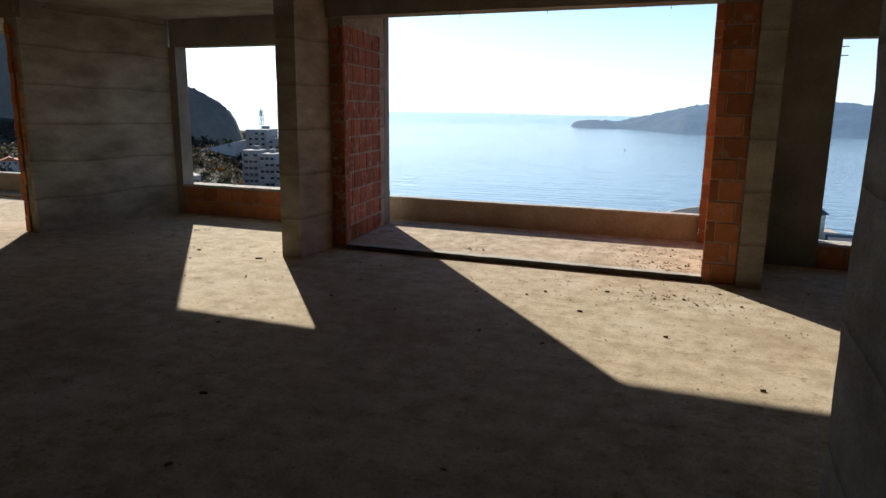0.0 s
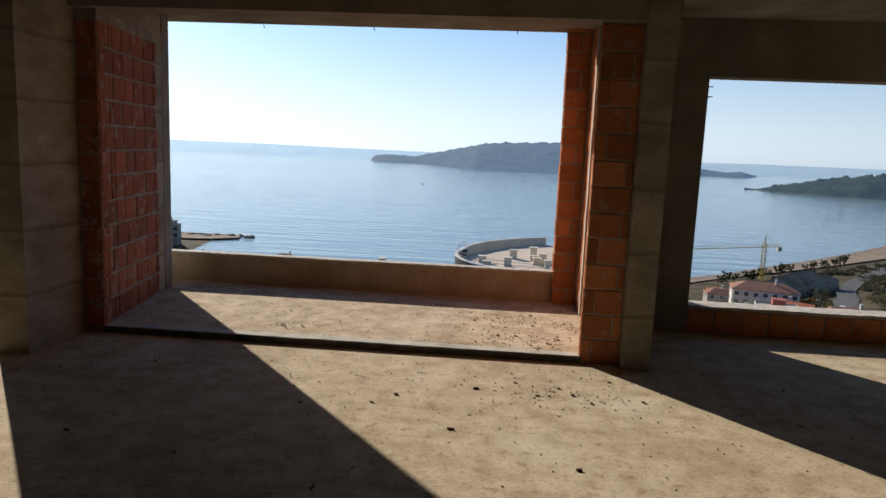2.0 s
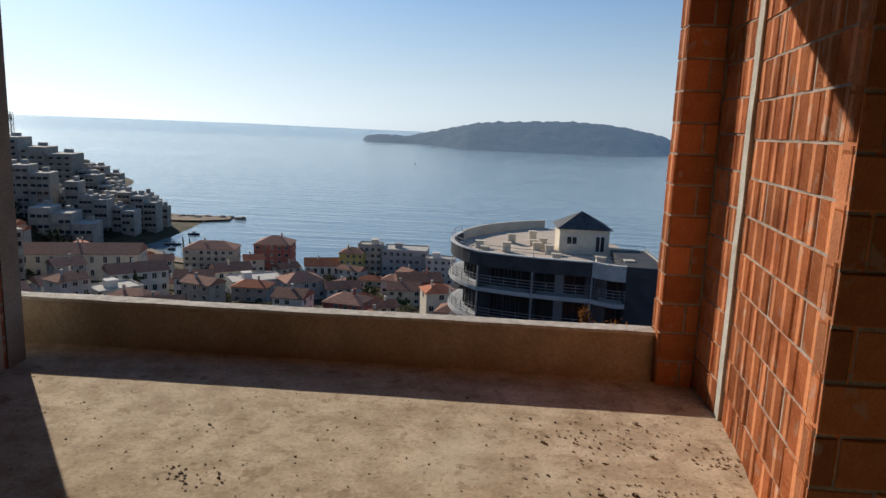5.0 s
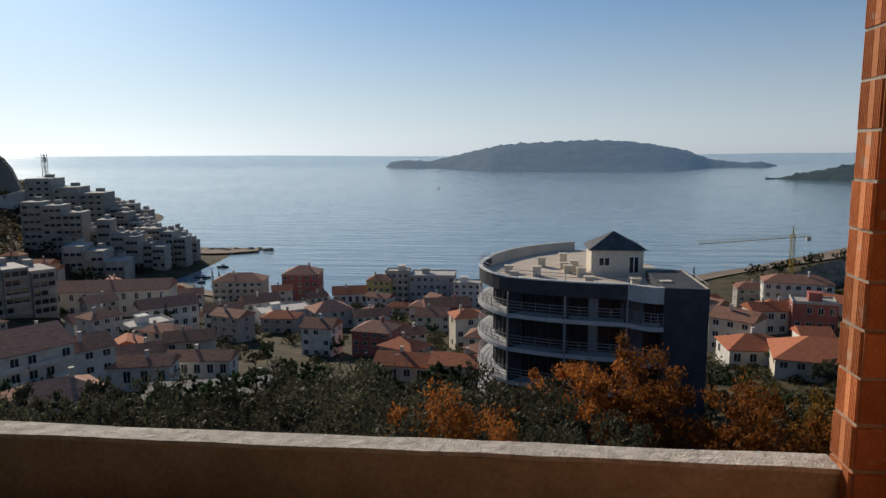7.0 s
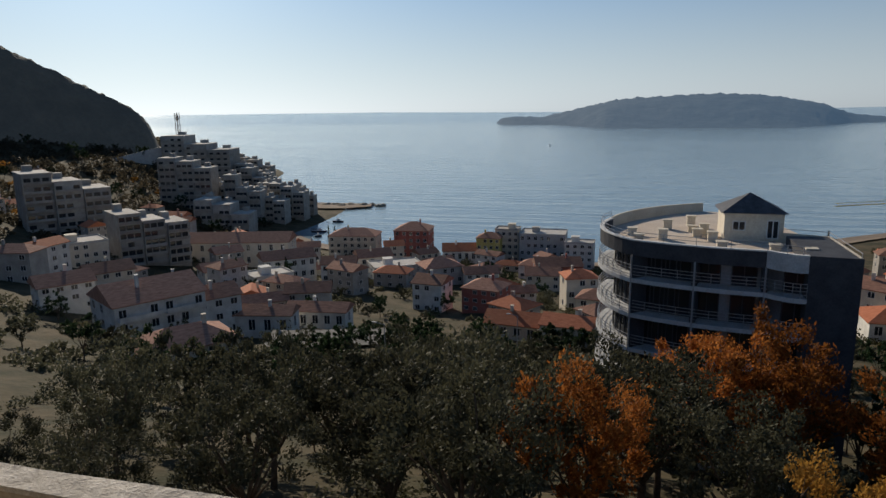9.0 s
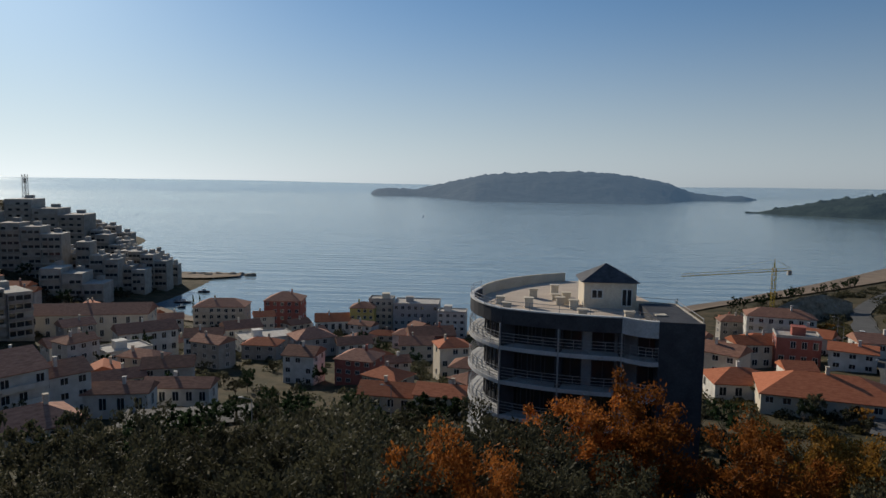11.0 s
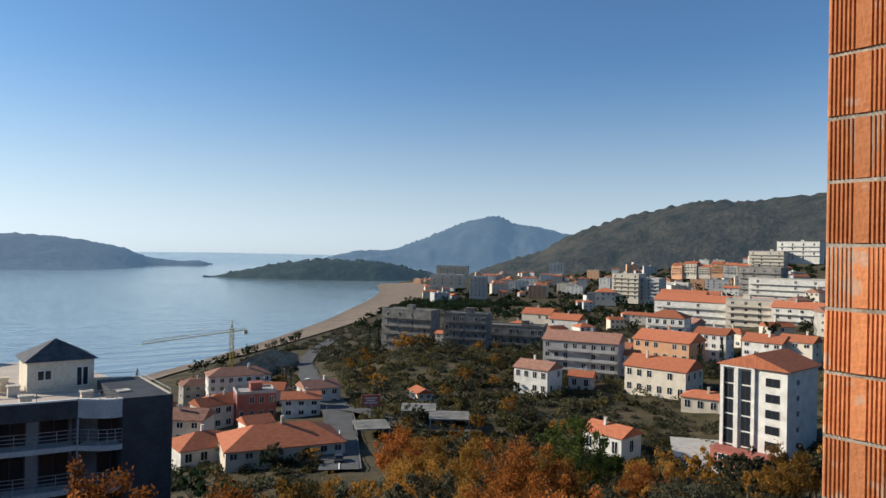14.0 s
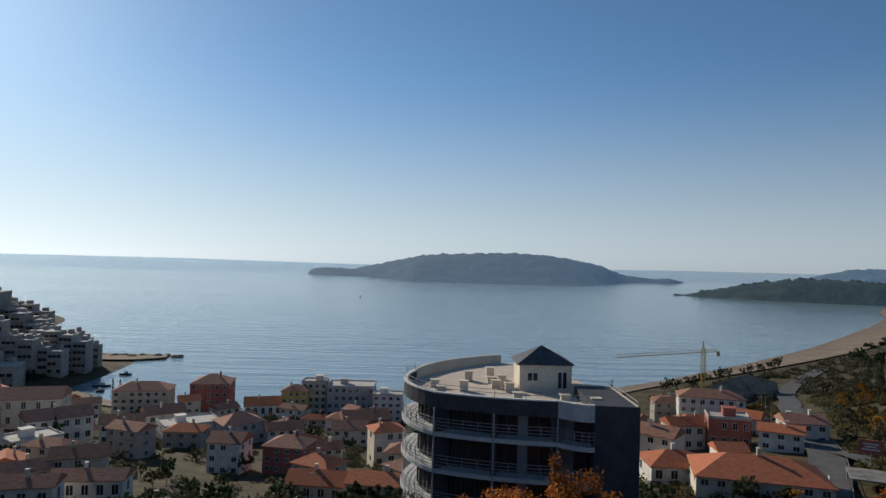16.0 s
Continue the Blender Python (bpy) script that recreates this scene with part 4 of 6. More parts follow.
stepped_hotel(-215.9, 380.5, -63.6, 21.7, 10.8, 19.8, 10, M_HOTEL, "flat", M_FLAT, 5, 7, "stepped pale hotel above the cove")
stepped_hotel(-212.8, 399.6, -63.4, 22.4, 11.2, 22.0, 9, M_HOTEL, "flat", M_FLAT, 6, 7, "stepped pale hotel by the water")
stepped_hotel(-213.3, 420.0, -63.6, 15.6, 7.8, 19.9, 7, M_HOTEL, "flat", M_FLAT, 5, 5, "stepped pale hotel by the water")
stepped_hotel(-220.2, 339.2, -64.2, 29.8, 14.9, 21.4, 14, M_HOTEL, "flat", M_FLAT, 4, 10, "white stepped villas on the slope")
stepped_hotel(-258.2, 443.8, -51.6, 25.5, 12.7, 14.2, 11, M_HOTEL, "flat", M_FLAT, 3, 8, "unfinished pale block on the slope")
flats(96.5, 252.0, -52.3, 21.9, 10.9, 8.6, -14, M_WHITE, "hip", M_TILEB, 3, 7, "long white house with red hipped roof")
house(76.9, 191.3, -45.7, 10.6, 8.5, 7.8, -15, M_PINK, "flat", M_FLAT, 2, 4, "red house with a pale flat roof")
house(84.9, 178.5, -43.2, 10.2, 6.5, 5.0, -26, M_WHITE, "gable", M_TILE, 2, 3, "small white house with orange tiles")
house(65.8, 194.0, -47.3, 9.2, 7.4, 6.8, 5, M_CREAM, "gable", M_TILE, 2, 3, "cream house with orange tiles")
house(68.4, 170.4, -44.1, 6.8, 6.5, 3.2, -3, M_WHITE, "gable", M_TILE, 1, 2, "small house with orange tiles")
house(61.2, 140.9, -40.1, 23.8, 14.3, 2.6, -15, M_CREAM, "hip", M_TILE, 1, 8, "wide low house with a red hipped roof")
house(50.1, 155.5, -43.7, 12.8, 10.3, 3.8, -1, M_WHITE, "hip", M_TILE, 1, 4, "low house with red tiles")
house(96.9, 295.6, -61.0, 12.7, 10.2, 6.0, -9, M_PINK, "gable", M_TILE, 2, 4, "small house with orange tiles")
flats(195.1, 279.3, -44.9, 26.9, 10.8, 19.2, -64, M_RUIN, "flat", M_RUIN, 5, 9, "abandoned grey concrete hotel")
flats(190.5, 231.3, -40.9, 19.2, 9.6, 17.4, -54, M_RUIN, "flat", M_RUIN, 5, 6, "abandoned grey concrete hotel wing")
flats(213.2, 224.2, -40.7, 25.5, 10.2, 11.5, -55, M_RUIN, "flat", M_RUIN, 3, 8, "long grey hotel wing")
flats(176.5, 155.5, -37.9, 24.5, 12.3, 12.4, -64, M_GREYR, "gable", M_TILEB, 4, 8, "grey apartment block with a white gable")
house(294.8, 286.5, -44.2, 17.7, 14.1, 12.7, -67, M_CREAM, "gable", M_TILE, 3, 6, "cream house with orange roof")
house(297.9, 267.8, -44.4, 17.2, 13.8, 11.0, -69, M_WHITE, "gable", M_TILE, 3, 6, "white house with orange roof")
house(149.6, 150.8, -39.4, 11.4, 9.1, 7.8, -76, M_WHITE, "gable", M_TILEB, 2, 4, "white house with a brown roof")
house(163.3, 145.1, -38.7, 7.2, 6.5, 4.2, -60, M_GREYR, "gable", M_TILE, 1, 2, "small house with orange tiles")
house(117.3, 166.7, -40.4, 4.6, 6.5, 2.3, -16, M_CREAM, "gable", M_TILE, 1, 2, "small shed with orange tiles")
house(202.3, 140.1, -35.9, 19.3, 13.5, 10.6, -81, M_OCHRE, "gable", M_TILE, 3, 6, "orange house with tiled roof")
flats(255.0, 174.6, -33.0, 15.8, 12.6, 10.5, -71, M_WHITE, "hip", M_TILE, 3, 5, "white house with orange roof")
house(174.6, 123.9, -37.9, 18.4, 12.9, 8.2, -80, M_CREAM, "gable", M_TILE, 2, 6, "cream house with orange roof")
house(187.9, 146.0, -37.2, 6.7, 6.5, 7.3, -64, M_WHITE, "gable", M_TILE, 2, 2, "white house with orange roof")
house(164.8, 103.7, -38.2, 12.9, 6.5, 4.1, -70, M_CREAM, "hip", M_TILE, 1, 4, "low shelter with red roof")
house(121.5, 101.8, -41.7, 9.8, 7.8, 5.3, -86, M_WHITE, "gable", M_TILE, 1, 3, "white house with bright orange roof")
flats(360.3, 232.7, -27.1, 25.7, 12.8, 8.4, -70, M_WHITE, "gable", M_TILE, 3, 9, "white apartment house with red roof")
flats(318.0, 188.2, -32.7, 58.1, 14.5, 13.8, -74, M_WHITE, "gable", M_TILE, 4, 19, "long white apartment house with red roof")
flats(316.0, 167.7, -31.8, 23.8, 11.9, 15.2, -73, M_CREAM, "flat", M_FLAT, 5, 8, "unfinished pale apartment block")
flats(314.9, 146.8, -30.5, 20.2, 12.1, 11.9, -80, M_WHITE, "gable", M_TILE, 4, 7, "white apartment house with red roof")
flats(434.7, 222.2, -23.1, 26.1, 13.0, 20.8, -84, M_RUIN, "flat", M_RUIN, 6, 9, "unfinished dark concrete frame block")
flats(434.2, 205.1, -26.1, 43.9, 17.6, 17.2, -80, M_WHITE, "flat", M_FLAT, 5, 15, "unfinished white frame block")
flats(523.5, 390.5, -34.6, 25.0, 20.0, 22.4, -74, M_CREAM, "flat", M_FLAT, 6, 8, "pale apartment tower with many balconies")
flats(533.8, 375.9, -34.9, 25.0, 20.0, 19.2, -75, M_GREYR, "flat", M_FLAT, 6, 8, "grey apartment tower with many balconies")
flats(730.5, 361.9, -8.7, 34.0, 27.2, 21.3, -74, M_CREAM, "flat", M_FLAT, 6, 11, "pale apartment tower on the hill")
for off, bw, bh, wl_ in ((-33, 13, 11.5, M_OCHRE), (-19, 15, 13.0, M_CREAM), (-4, 13, 9.0, M_CREAM), (9, 12, 12.0, M_OCHRE), (22, 14, 10.0, M_WHITE), (35, 13, 8.5, M_CREAM)):
    flats(704.1 + off * 0.276, 414.7 - off * 0.961, -14.0 + off * 0.06, bw, 12, bh, -74 + off * 0.4, wl_, "gable", M_TILE, 4, 5, "terraced apartment house with a red roof on the hill")
flats(758.7, 340.9, 4.5, 41.8, 20.9, 19.1, -80, M_WHITE, "flat", M_FLAT, 4, 14, "white apartment house on the hill")
house(509.0, 405.4, -37.5, 18.5, 14.8, 8.5, -52, M_CREAM, "hip", M_TILE, 2, 6, "cream house with red roof")
flats(860.9, 782.3, -21.4, 23.4, 18.8, 13.4, -48, M_WHITE, "flat", M_FLAT, 4, 8, "slim white apartment tower in the far town")
flats(769.4, 945.1, -32.8, 55.0, 27.5, 15.0, -49, M_CREAM, "flat", M_FLAT, 4, 18, "pale hotel by the beach")
flats(601.9, 686.8, -51.7, 21.4, 17.1, 25.5, -52, M_GREYR, "flat", M_FLAT, 8, 7, "blue-grey hotel tower by the beach")
flats(636.7, 793.9, -42.2, 51.0, 25.5, 15.0, -49, M_CREAM, "flat", M_FLAT, 3, 17, "pale hotel wing by the beach")
house(209.2, 110.1, -27.9, 11.7, 9.4, 5.0, -84, M_WHITE, "gable", M_TILE, 2, 4, "white house with orange roof")
house(212.2, 101.6, -27.1, 9.8, 7.8, 5.0, -86, M_CREAM, "gable", M_TILE, 2, 3, "cream house with orange roof")
house(219.1, 133.3, -31.7, 10.6, 8.5, 8.3, -80, M_WHITE, "gable", M_TILE, 3, 4, "white house with orange roof")

for hx, hy, hw, hh, hn in ((-268, 452, 26, 24, 7), (-250, 440, 20, 20, 6), (-285, 480, 30, 26, 8), (-310, 500, 30, 24, 7), (-236, 425, 18, 17, 5), (-222, 400, 18, 15, 5), (-330, 470, 26, 22, 7)):
    stepped_hotel(hx, hy, ground_z(hx, hy), hw, 11, hh, -math.degrees(math.atan2(hx, hy - 8)) - 20, M_HOTEL, "flat", M_FLAT, hn, 5, "stepped pale hotel crowding the cape")

# small houses filling the lanes between
def infill(count, x0, x1, y0, y1, gap, tiles):
    made = 0
    for _ in range(count * 6):
        if made >= count:
            break
        hx, hy = town_rnd.uniform(x0, x1), town_rnd.uniform(y0, y1)
        if any((hx - a) ** 2 + (hy - b) ** 2 < (gap + c) ** 2 for a, b, c in BUILT) or ground_z(hx, hy) < SEA + 1.5:
            continue
        fl_n = town_rnd.choice((1, 2, 2, 3))
        hw = town_rnd.uniform(7, 12)
        house(hx, hy, ground_z(hx, hy), hw, town_rnd.uniform(6.5, 9), fl_n * 2.8, -math.degrees(math.atan2(hx, hy - 8)) + town_rnd.uniform(-45, 45),
              town_rnd.choice((M_WHITE, M_CREAM, M_GREYR, M_HOTEL, M_HOTEL)), town_rnd.choice(("gable", "hip", "gable")), town_rnd.choice(tiles), fl_n, 3, "small rendered house with a tiled roof")
        made += 1


infill(55, -200, 60, 140, 298, 5.5, (M_TILEB, M_TILEB, M_TILE))
infill(14, 52, 100, 185, 300, 5.5, (M_TILE, M_TILEB))
infill(34, 190, 430, 80, 300, 6.0, (M_TILE, M_TILE, M_TILEB))
infill(16, -330, -200, 150, 330, 7.0, (M_TILEB, M_TILE))

# the far town across the valley
for i in range(150):
    u = town_rnd.random()
    r = 620 + 1150 * u ** 0.8
    az = radians(town_rnd.uniform(34 if r > 900 else 50, 66))
    hx, hy = math.sin(az) * r, 8 + math.cos(az) * r
    gz = ground_z(hx, hy)
    if gz < SEA + 3.0:
        continue
    big = town_rnd.random() < 0.35
    fl_n = town_rnd.choice((4, 5, 6)) if big else town_rnd.choice((2, 3))
    hw = town_rnd.uniform(14, 30) if big else town_rnd.uniform(8, 14)
    wall_m = town_rnd.choice((M_WHITE, M_WHITE, M_CREAM, M_GREYR, M_WHITE, M_OCHRE))
    flat_top = big and town_rnd.random() < 0.6
    house(hx, hy, gz, hw, town_rnd.uniform(8, 13), fl_n * 2.9, -math.degrees(az) + town_rnd.uniform(-30, 30), wall_m, "flat" if flat_top else town_rnd.choice(("gable", "hip")),
          M_FLAT if flat_top else M_TILE, fl_n, max(2, int(hw / 4.5)), "far pale apartment block in the town" if big else "far pale house with a tiled roof in the town")


# ---- the grey curved apartment building ----
def offset(line, d):
    """A polyline moved sideways by d (to the left of its run)."""
    out = []
    for i, p in enumerate(line):
        a = Vector(line[max(i - 1, 0)])
        b = Vector(line[min(i + 1, len(line) - 1)])
        t = (b - a).normalized()
        out.append((p[0] - t.y * d, p[1] + t.x * d))
    return out


def ribbon(bm, line, d0, d1, z0, z1, mi=0):
    """A solid strip along a polyline, from offset d0 to d1."""
    a, b = offset(line, d0), offset(line, d1)
    rows = [[bm.verts.new((*p, z)) for p in q] for q, z in ((a, z0), (b, z0), (b, z1), (a, z1))]
    n = len(line)
    for k in range(4):
        r, s = rows[k], rows[(k + 1) % 4]
        for i in range(n - 1):
            bm.faces.new((r[i], r[i + 1], s[i + 1], s[i])).material_index = mi
    bm.faces.new([rows[k][0] for k in range(4)]).material_index = mi
    bm.faces.new([rows[k][-1] for k in range(3, -1, -1)]).material_index = mi


def arc_line(p0, p1, p2, n):
    """A curve through three places."""
    out = []
    for i in range(n + 1):
        t = i / n
        a = 2 * (t - 0.5) * (t - 1)
        b = -4 * t * (t - 1)
        c = 2 * t * (t - 0.5)
        out.append((a * p0[0] + b * p1[0] + c * p2[0], a * p0[1] + b * p1[1] + c * p2[1]))
    return out


grey = new("curved_apartment_building")
tagged(grey, "curved charcoal and pale grey apartment building with banded balconies", "apartment building")
TOP, FH = -8.2, 2.78
west = arc_line((-3.9, 70.2), (-4.5, 64.6), (-2.0, 59.7), 10)
south = arc_line((-2.0, 59.7), (2.4, 58.1), (7.0, 57.35), 8)
bow = arc_line((7.0, 57.35), (8.3, 56.3), (9.4, 56.1), 5)
front = west + south[1:] + bow[1:]
core = offset(front, 1.35) + [(12.4, 57.0), (12.4, 63.8), (11.0, 72.0), (8.0, 80.5), (4.6, 81.0), (1.4, 78.0), (-2.0, 73.4)]
part("wall", prism(core, -30, TOP - 0.95), M_GREYM, grey, "mid-grey recessed wall")
rim = bmesh.new()
ribbon(rim, west + south[1:], 0.0, 0.22, TOP - 1.25, TOP - 0.1)
part("roof_band", rim, M_CHARC, grey, "charcoal parapet band in the town")
rim2 = bmesh.new()
ribbon(rim2, bow, 0.0, 0.22, TOP - 1.25, TOP - 0.1)
part("roof_band", rim2, M_GREYB, grey)
cope = bmesh.new()
ribbon(cope, front, -0.05, 0.3, TOP - 0.1, TOP + 0.0)
part("coping", cope, M_FRAME, grey)
top_rail = bmesh.new()
for hz in (0.28, 0.55):
    ribbon(top_rail, front, 0.05, 0.09, TOP + hz, TOP + hz + 0.035)
for px_, py_ in offset(front, 0.07)[::2]:
    add_box(top_rail, px_ - 0.02, px_ + 0.02, py_ - 0.02, py_ + 0.02, TOP, TOP + 0.57)
part("roof_railing", top_rail, M_RAIL, grey, "thin galvanised roof railing")
back_line = [(12.5, 55.9), (12.5, 63.8), (9.4, 64.8)]
bp_bm = bmesh.new()
ribbon(bp_bm, back_line, 0.0, 0.2, TOP - 1.0, TOP)
part("roof_parapet", bp_bm, M_CREAM, grey, "cream roof parapet in the town")
rear = arc_line((4.9, 81.3), (-0.8, 76.6), (-3.9, 70.2), 12)
rp_bm = bmesh.new()
ribbon(rp_bm, rear, 0.0, 0.22, TOP - 1.1, TOP + 0.05)
part("roof_parapet", rp_bm, M_CREAM, grey, "cream curved roof parapet")
part("roof", prism(offset(front, 0.3) + [(12.4, 56.2), (12.4, 63.7), (11.0, 72.0), (8.0, 80.5), (4.7, 81.0), (1.4, 78.0), (-2.0, 73.4)], TOP - 0.95, TOP - 0.80), M_DECK, grey, "pinkish roof deck in the town")
part("side_block", prism([(9.4, 56.05), (12.5, 55.7), (12.6, 63.6), (9.4, 63.6)], -30, TOP - 0.02), M_CHARC, grey, "windowless charcoal stair block")
for k in range(6):
    zz = TOP - 3.0 - k * FH
    for line, mat_ in ((west, M_GREYB), (south, M_GREYB), (bow, M_GREYB)):
        bb = bmesh.new()
        ribbon(bb, line, -0.12, 1.35, zz - 0.32, zz)
        bal = part("balcony", bb, mat_, grey, "pale grey curved balcony slab")
        rr = bmesh.new()
        for hz in (0.25, 0.5, 0.75, 1.0):
            ribbon(rr, line, -0.04, 0.0, zz + hz, zz + hz + 0.04)
        for i in range(0, len(line), 1):
            px, py = offset(line, -0.02)[i]
            add_box(rr, px - 0.02, px + 0.02, py - 0.02, py + 0.02, zz, zz + 1.04)
        part("railing", rr, M_RAIL, bal)
    # glazed doors on the recessed wall
    for line, picks in ((west, (1.5, 3.5, 5.5, 7.0, 8.6)), (south, (0.9, 1.9, 2.9, 4.7, 6.9)), (bow, (3.2,))):
        inner = offset(line, 1.33)
        for s in picks:
            i = int(s)
            a, b = Vector(inner[i]), Vector(inner[i + 1])
            p = a.lerp(b, s - i)
            ang = math.degrees(math.atan2(b.y - a.y, b.x - a.x))
            part("window", window_mesh(1.7, 2.1, True), M_FRAME, grey, at=pose(p.x, p.y, zz + 0.02, 0, 0, ang))
    for line, i in ((west, 10), (south, 8), (south, 4)):
        a, b = Vector(offset(line, 0.02)[i]), Vector(offset(line, 1.4)[i])
        fb = bmesh.new()
        add_box(fb, -0.18, 0.18, 0, (b - a).length, zz, zz + FH - 0.32)
        part("fin_wall", fb, M_CHARC, grey, "charcoal dividing fin", at=Matrix.Translation((a.x, a.y, 0)) @ pose(0, 0, 0, 0, 0, math.degrees(math.atan2(b.y - a.y, b.x - a.x)) - 90))
pent = part("penthouse", box(5.1, 9.5, 65.2, 69.4, TOP - 0.8, -6.75), M_CREAM, grey, "cream penthouse")
pr = bmesh.new()
e4 = [pr.verts.new((x, y, -6.78)) for x, y in ((4.8, 64.9), (9.8, 64.9), (9.8, 69.7), (4.8, 69.7))]
ap = pr.verts.new((7.2, 67.3, -5.35))
for i in range(4):
    pr.faces.new((e4[i], e4[(i + 1) % 4], ap))
pr.faces.new(e4[::-1])
part("penthouse_roof", pr, M_SLATE, grey, "dark slate pyramid roof")
part("window", window_mesh(1.0, 0.8), M_FRAME, pent, at=pose(6.2, 65.18, -8.2))
part("window", window_mesh(0.9, 1.5), M_FRAME, pent, at=pose(8.7, 65.18, -8.8))
for vx, vy, vh in ((-1.5, 62.5, .7), (0.4, 64.5, .8), (1.0, 69.5, .8), (3.2, 66.3, .6), (3.8, 67.2, .9), (3.0, 68.5, .5), (4.2, 64.6, .7), (3.1, 71.5, .9), (-2.0, 66.0, .6), (10.0, 58.5, .8), (8.0, 60.0, .7), (4.5, 61.0, .6)):
    vb = box(vx - 0.35, vx + 0.35, vy - 0.3, vy + 0.3, TOP - 0.8, TOP - 0.8 + vh)
    add_box(vb, vx - 0.42, vx + 0.42, vy - 0.37, vy + 0.37, TOP - 0.8 + vh, TOP - 0.72 + vh)
    part("roof_vent", vb, M_CREAM, grey)

for cx_, cy_ in (south[4], south[8], (-2.0, 59.7)):
    cb_ = bmesh.new()
    add_bar(cb_, (cx_, cy_ - 0.08, -30), (cx_, cy_ - 0.08, TOP - 1.2), 0.07, 8)
    part("downpipe", cb_, M_RAIL, grey)
rear_rail = bmesh.new()
ribbon(rear_rail, back_line, 0.08, 0.12, TOP + 0.3, TOP + 0.34)
for px_, py_ in back_line:
    add_box(rear_rail, px_ - 0.12, px_ - 0.08, py_ - 0.02, py_ + 0.02, TOP, TOP + 0.34)
part("roof_railing", rear_rail, M_RAIL, grey)

# ---- the tall white house with an orange roof ----
tall = new("apartment_building")
tall.matrix_basis = pose(143, 77.5, -40.5, 0, 0, -88)
tagged(tall, "tall white apartment building with orange roof and glazed stair strips", "apartment building")
tw, td, th = 13.5, 15.0, 20.5
tb = part("wall", box(-tw / 2, tw / 2, -td / 2, td / 2, -4, th), M_WHITE, tall)
part("roof", roof_bm("gable", td, tw, th, 0.8, 0.36), M_TILE, tall, "bright orange tiled roof", at=pose(0, 0, 0, 0, 0, 90))
for k in range(6):
    part("window", window_mesh(2.8, 1.7, True), M_FRAME, tb, at=pose(3.9, -td / 2 - 0.03, 0.9 + k * 3.2))
    for wx in (-5.2, -1.5):
        part("window", window_mesh(2.0, 2.9, True), M_FRAME, tb, at=pose(wx, -td / 2 - 0.03, 0.6 + k * 3.2))
    part("window", window_mesh(1.4, 1.2), M_FRAME, tb, at=pose(tw / 2 + 0.03, -2.5, 1.2 + k * 3.2, 0, 0, 90))
for wx in (-6.5, -3.35, 0.1):
    part("pilaster", box(wx - 0.35, wx + 0.35, -td / 2 - 0.5, -td / 2, 0, th - 0.6), M_WHITE, tall)
part("portico_gable", prism([(-6.85, -td / 2 - 0.6), (0.45, -td / 2 - 0.6), (0.45, -td / 2), (-6.85, -td / 2)], th - 0.6, th - 0.1), M_WHITE, tall)
plinth = bmesh.new()
add_box(plinth, -tw / 2 - 0.5, tw / 2 + 1, -td / 2 - 3.5, -td / 2, -4, 3.0)
add_box(plinth, -tw / 2 - 0.7, tw / 2 + 1.2, -td / 2 - 3.7, -td / 2, 3.0, 3.25)
pl = part("plinth", plinth, M_PINK, tall, "brown ground-floor plinth in the town")
for wx in (-4.5, -0.5, 3.5):
    part("window", window_mesh(2.2, 1.5), M_FRAME, pl, at=pose(wx, -td / 2 - 3.53, 0.7))

# ---- trees and shrubs ----
def leaf_cloud(bm, centre, radius, count, size, r, squash=0.85, way=None):
    """A tuft of leaves; with a way given, they point along it as on a shoot."""
    for _ in range(count):
        v = Vector((r.gauss(0, 1), r.gauss(0, 1), r.gauss(0, 1)))
        v = v.normalized() * radius * r.uniform(0.1, 1.0) ** 0.6
        p = centre + Vector((v.x, v.y, v.z * squash))
        s = size * r.uniform(0.6, 1.3)
        a = Vector((r.gauss(0, 1), r.gauss(0, 1), r.gauss(0, 1))).normalized()
        if way is None:
            b = a.orthogonal().normalized() * s
        else:
            b = (way + a * 0.8).normalized() * s
            p += way * radius * r.uniform(-0.3, 0.7)
        c = a.cross(b).normalized() * s * 0.5
        vs = [bm.verts.new(q) for q in (p - b, p + c, p + b, p - c)]
        bm.faces.new(vs)


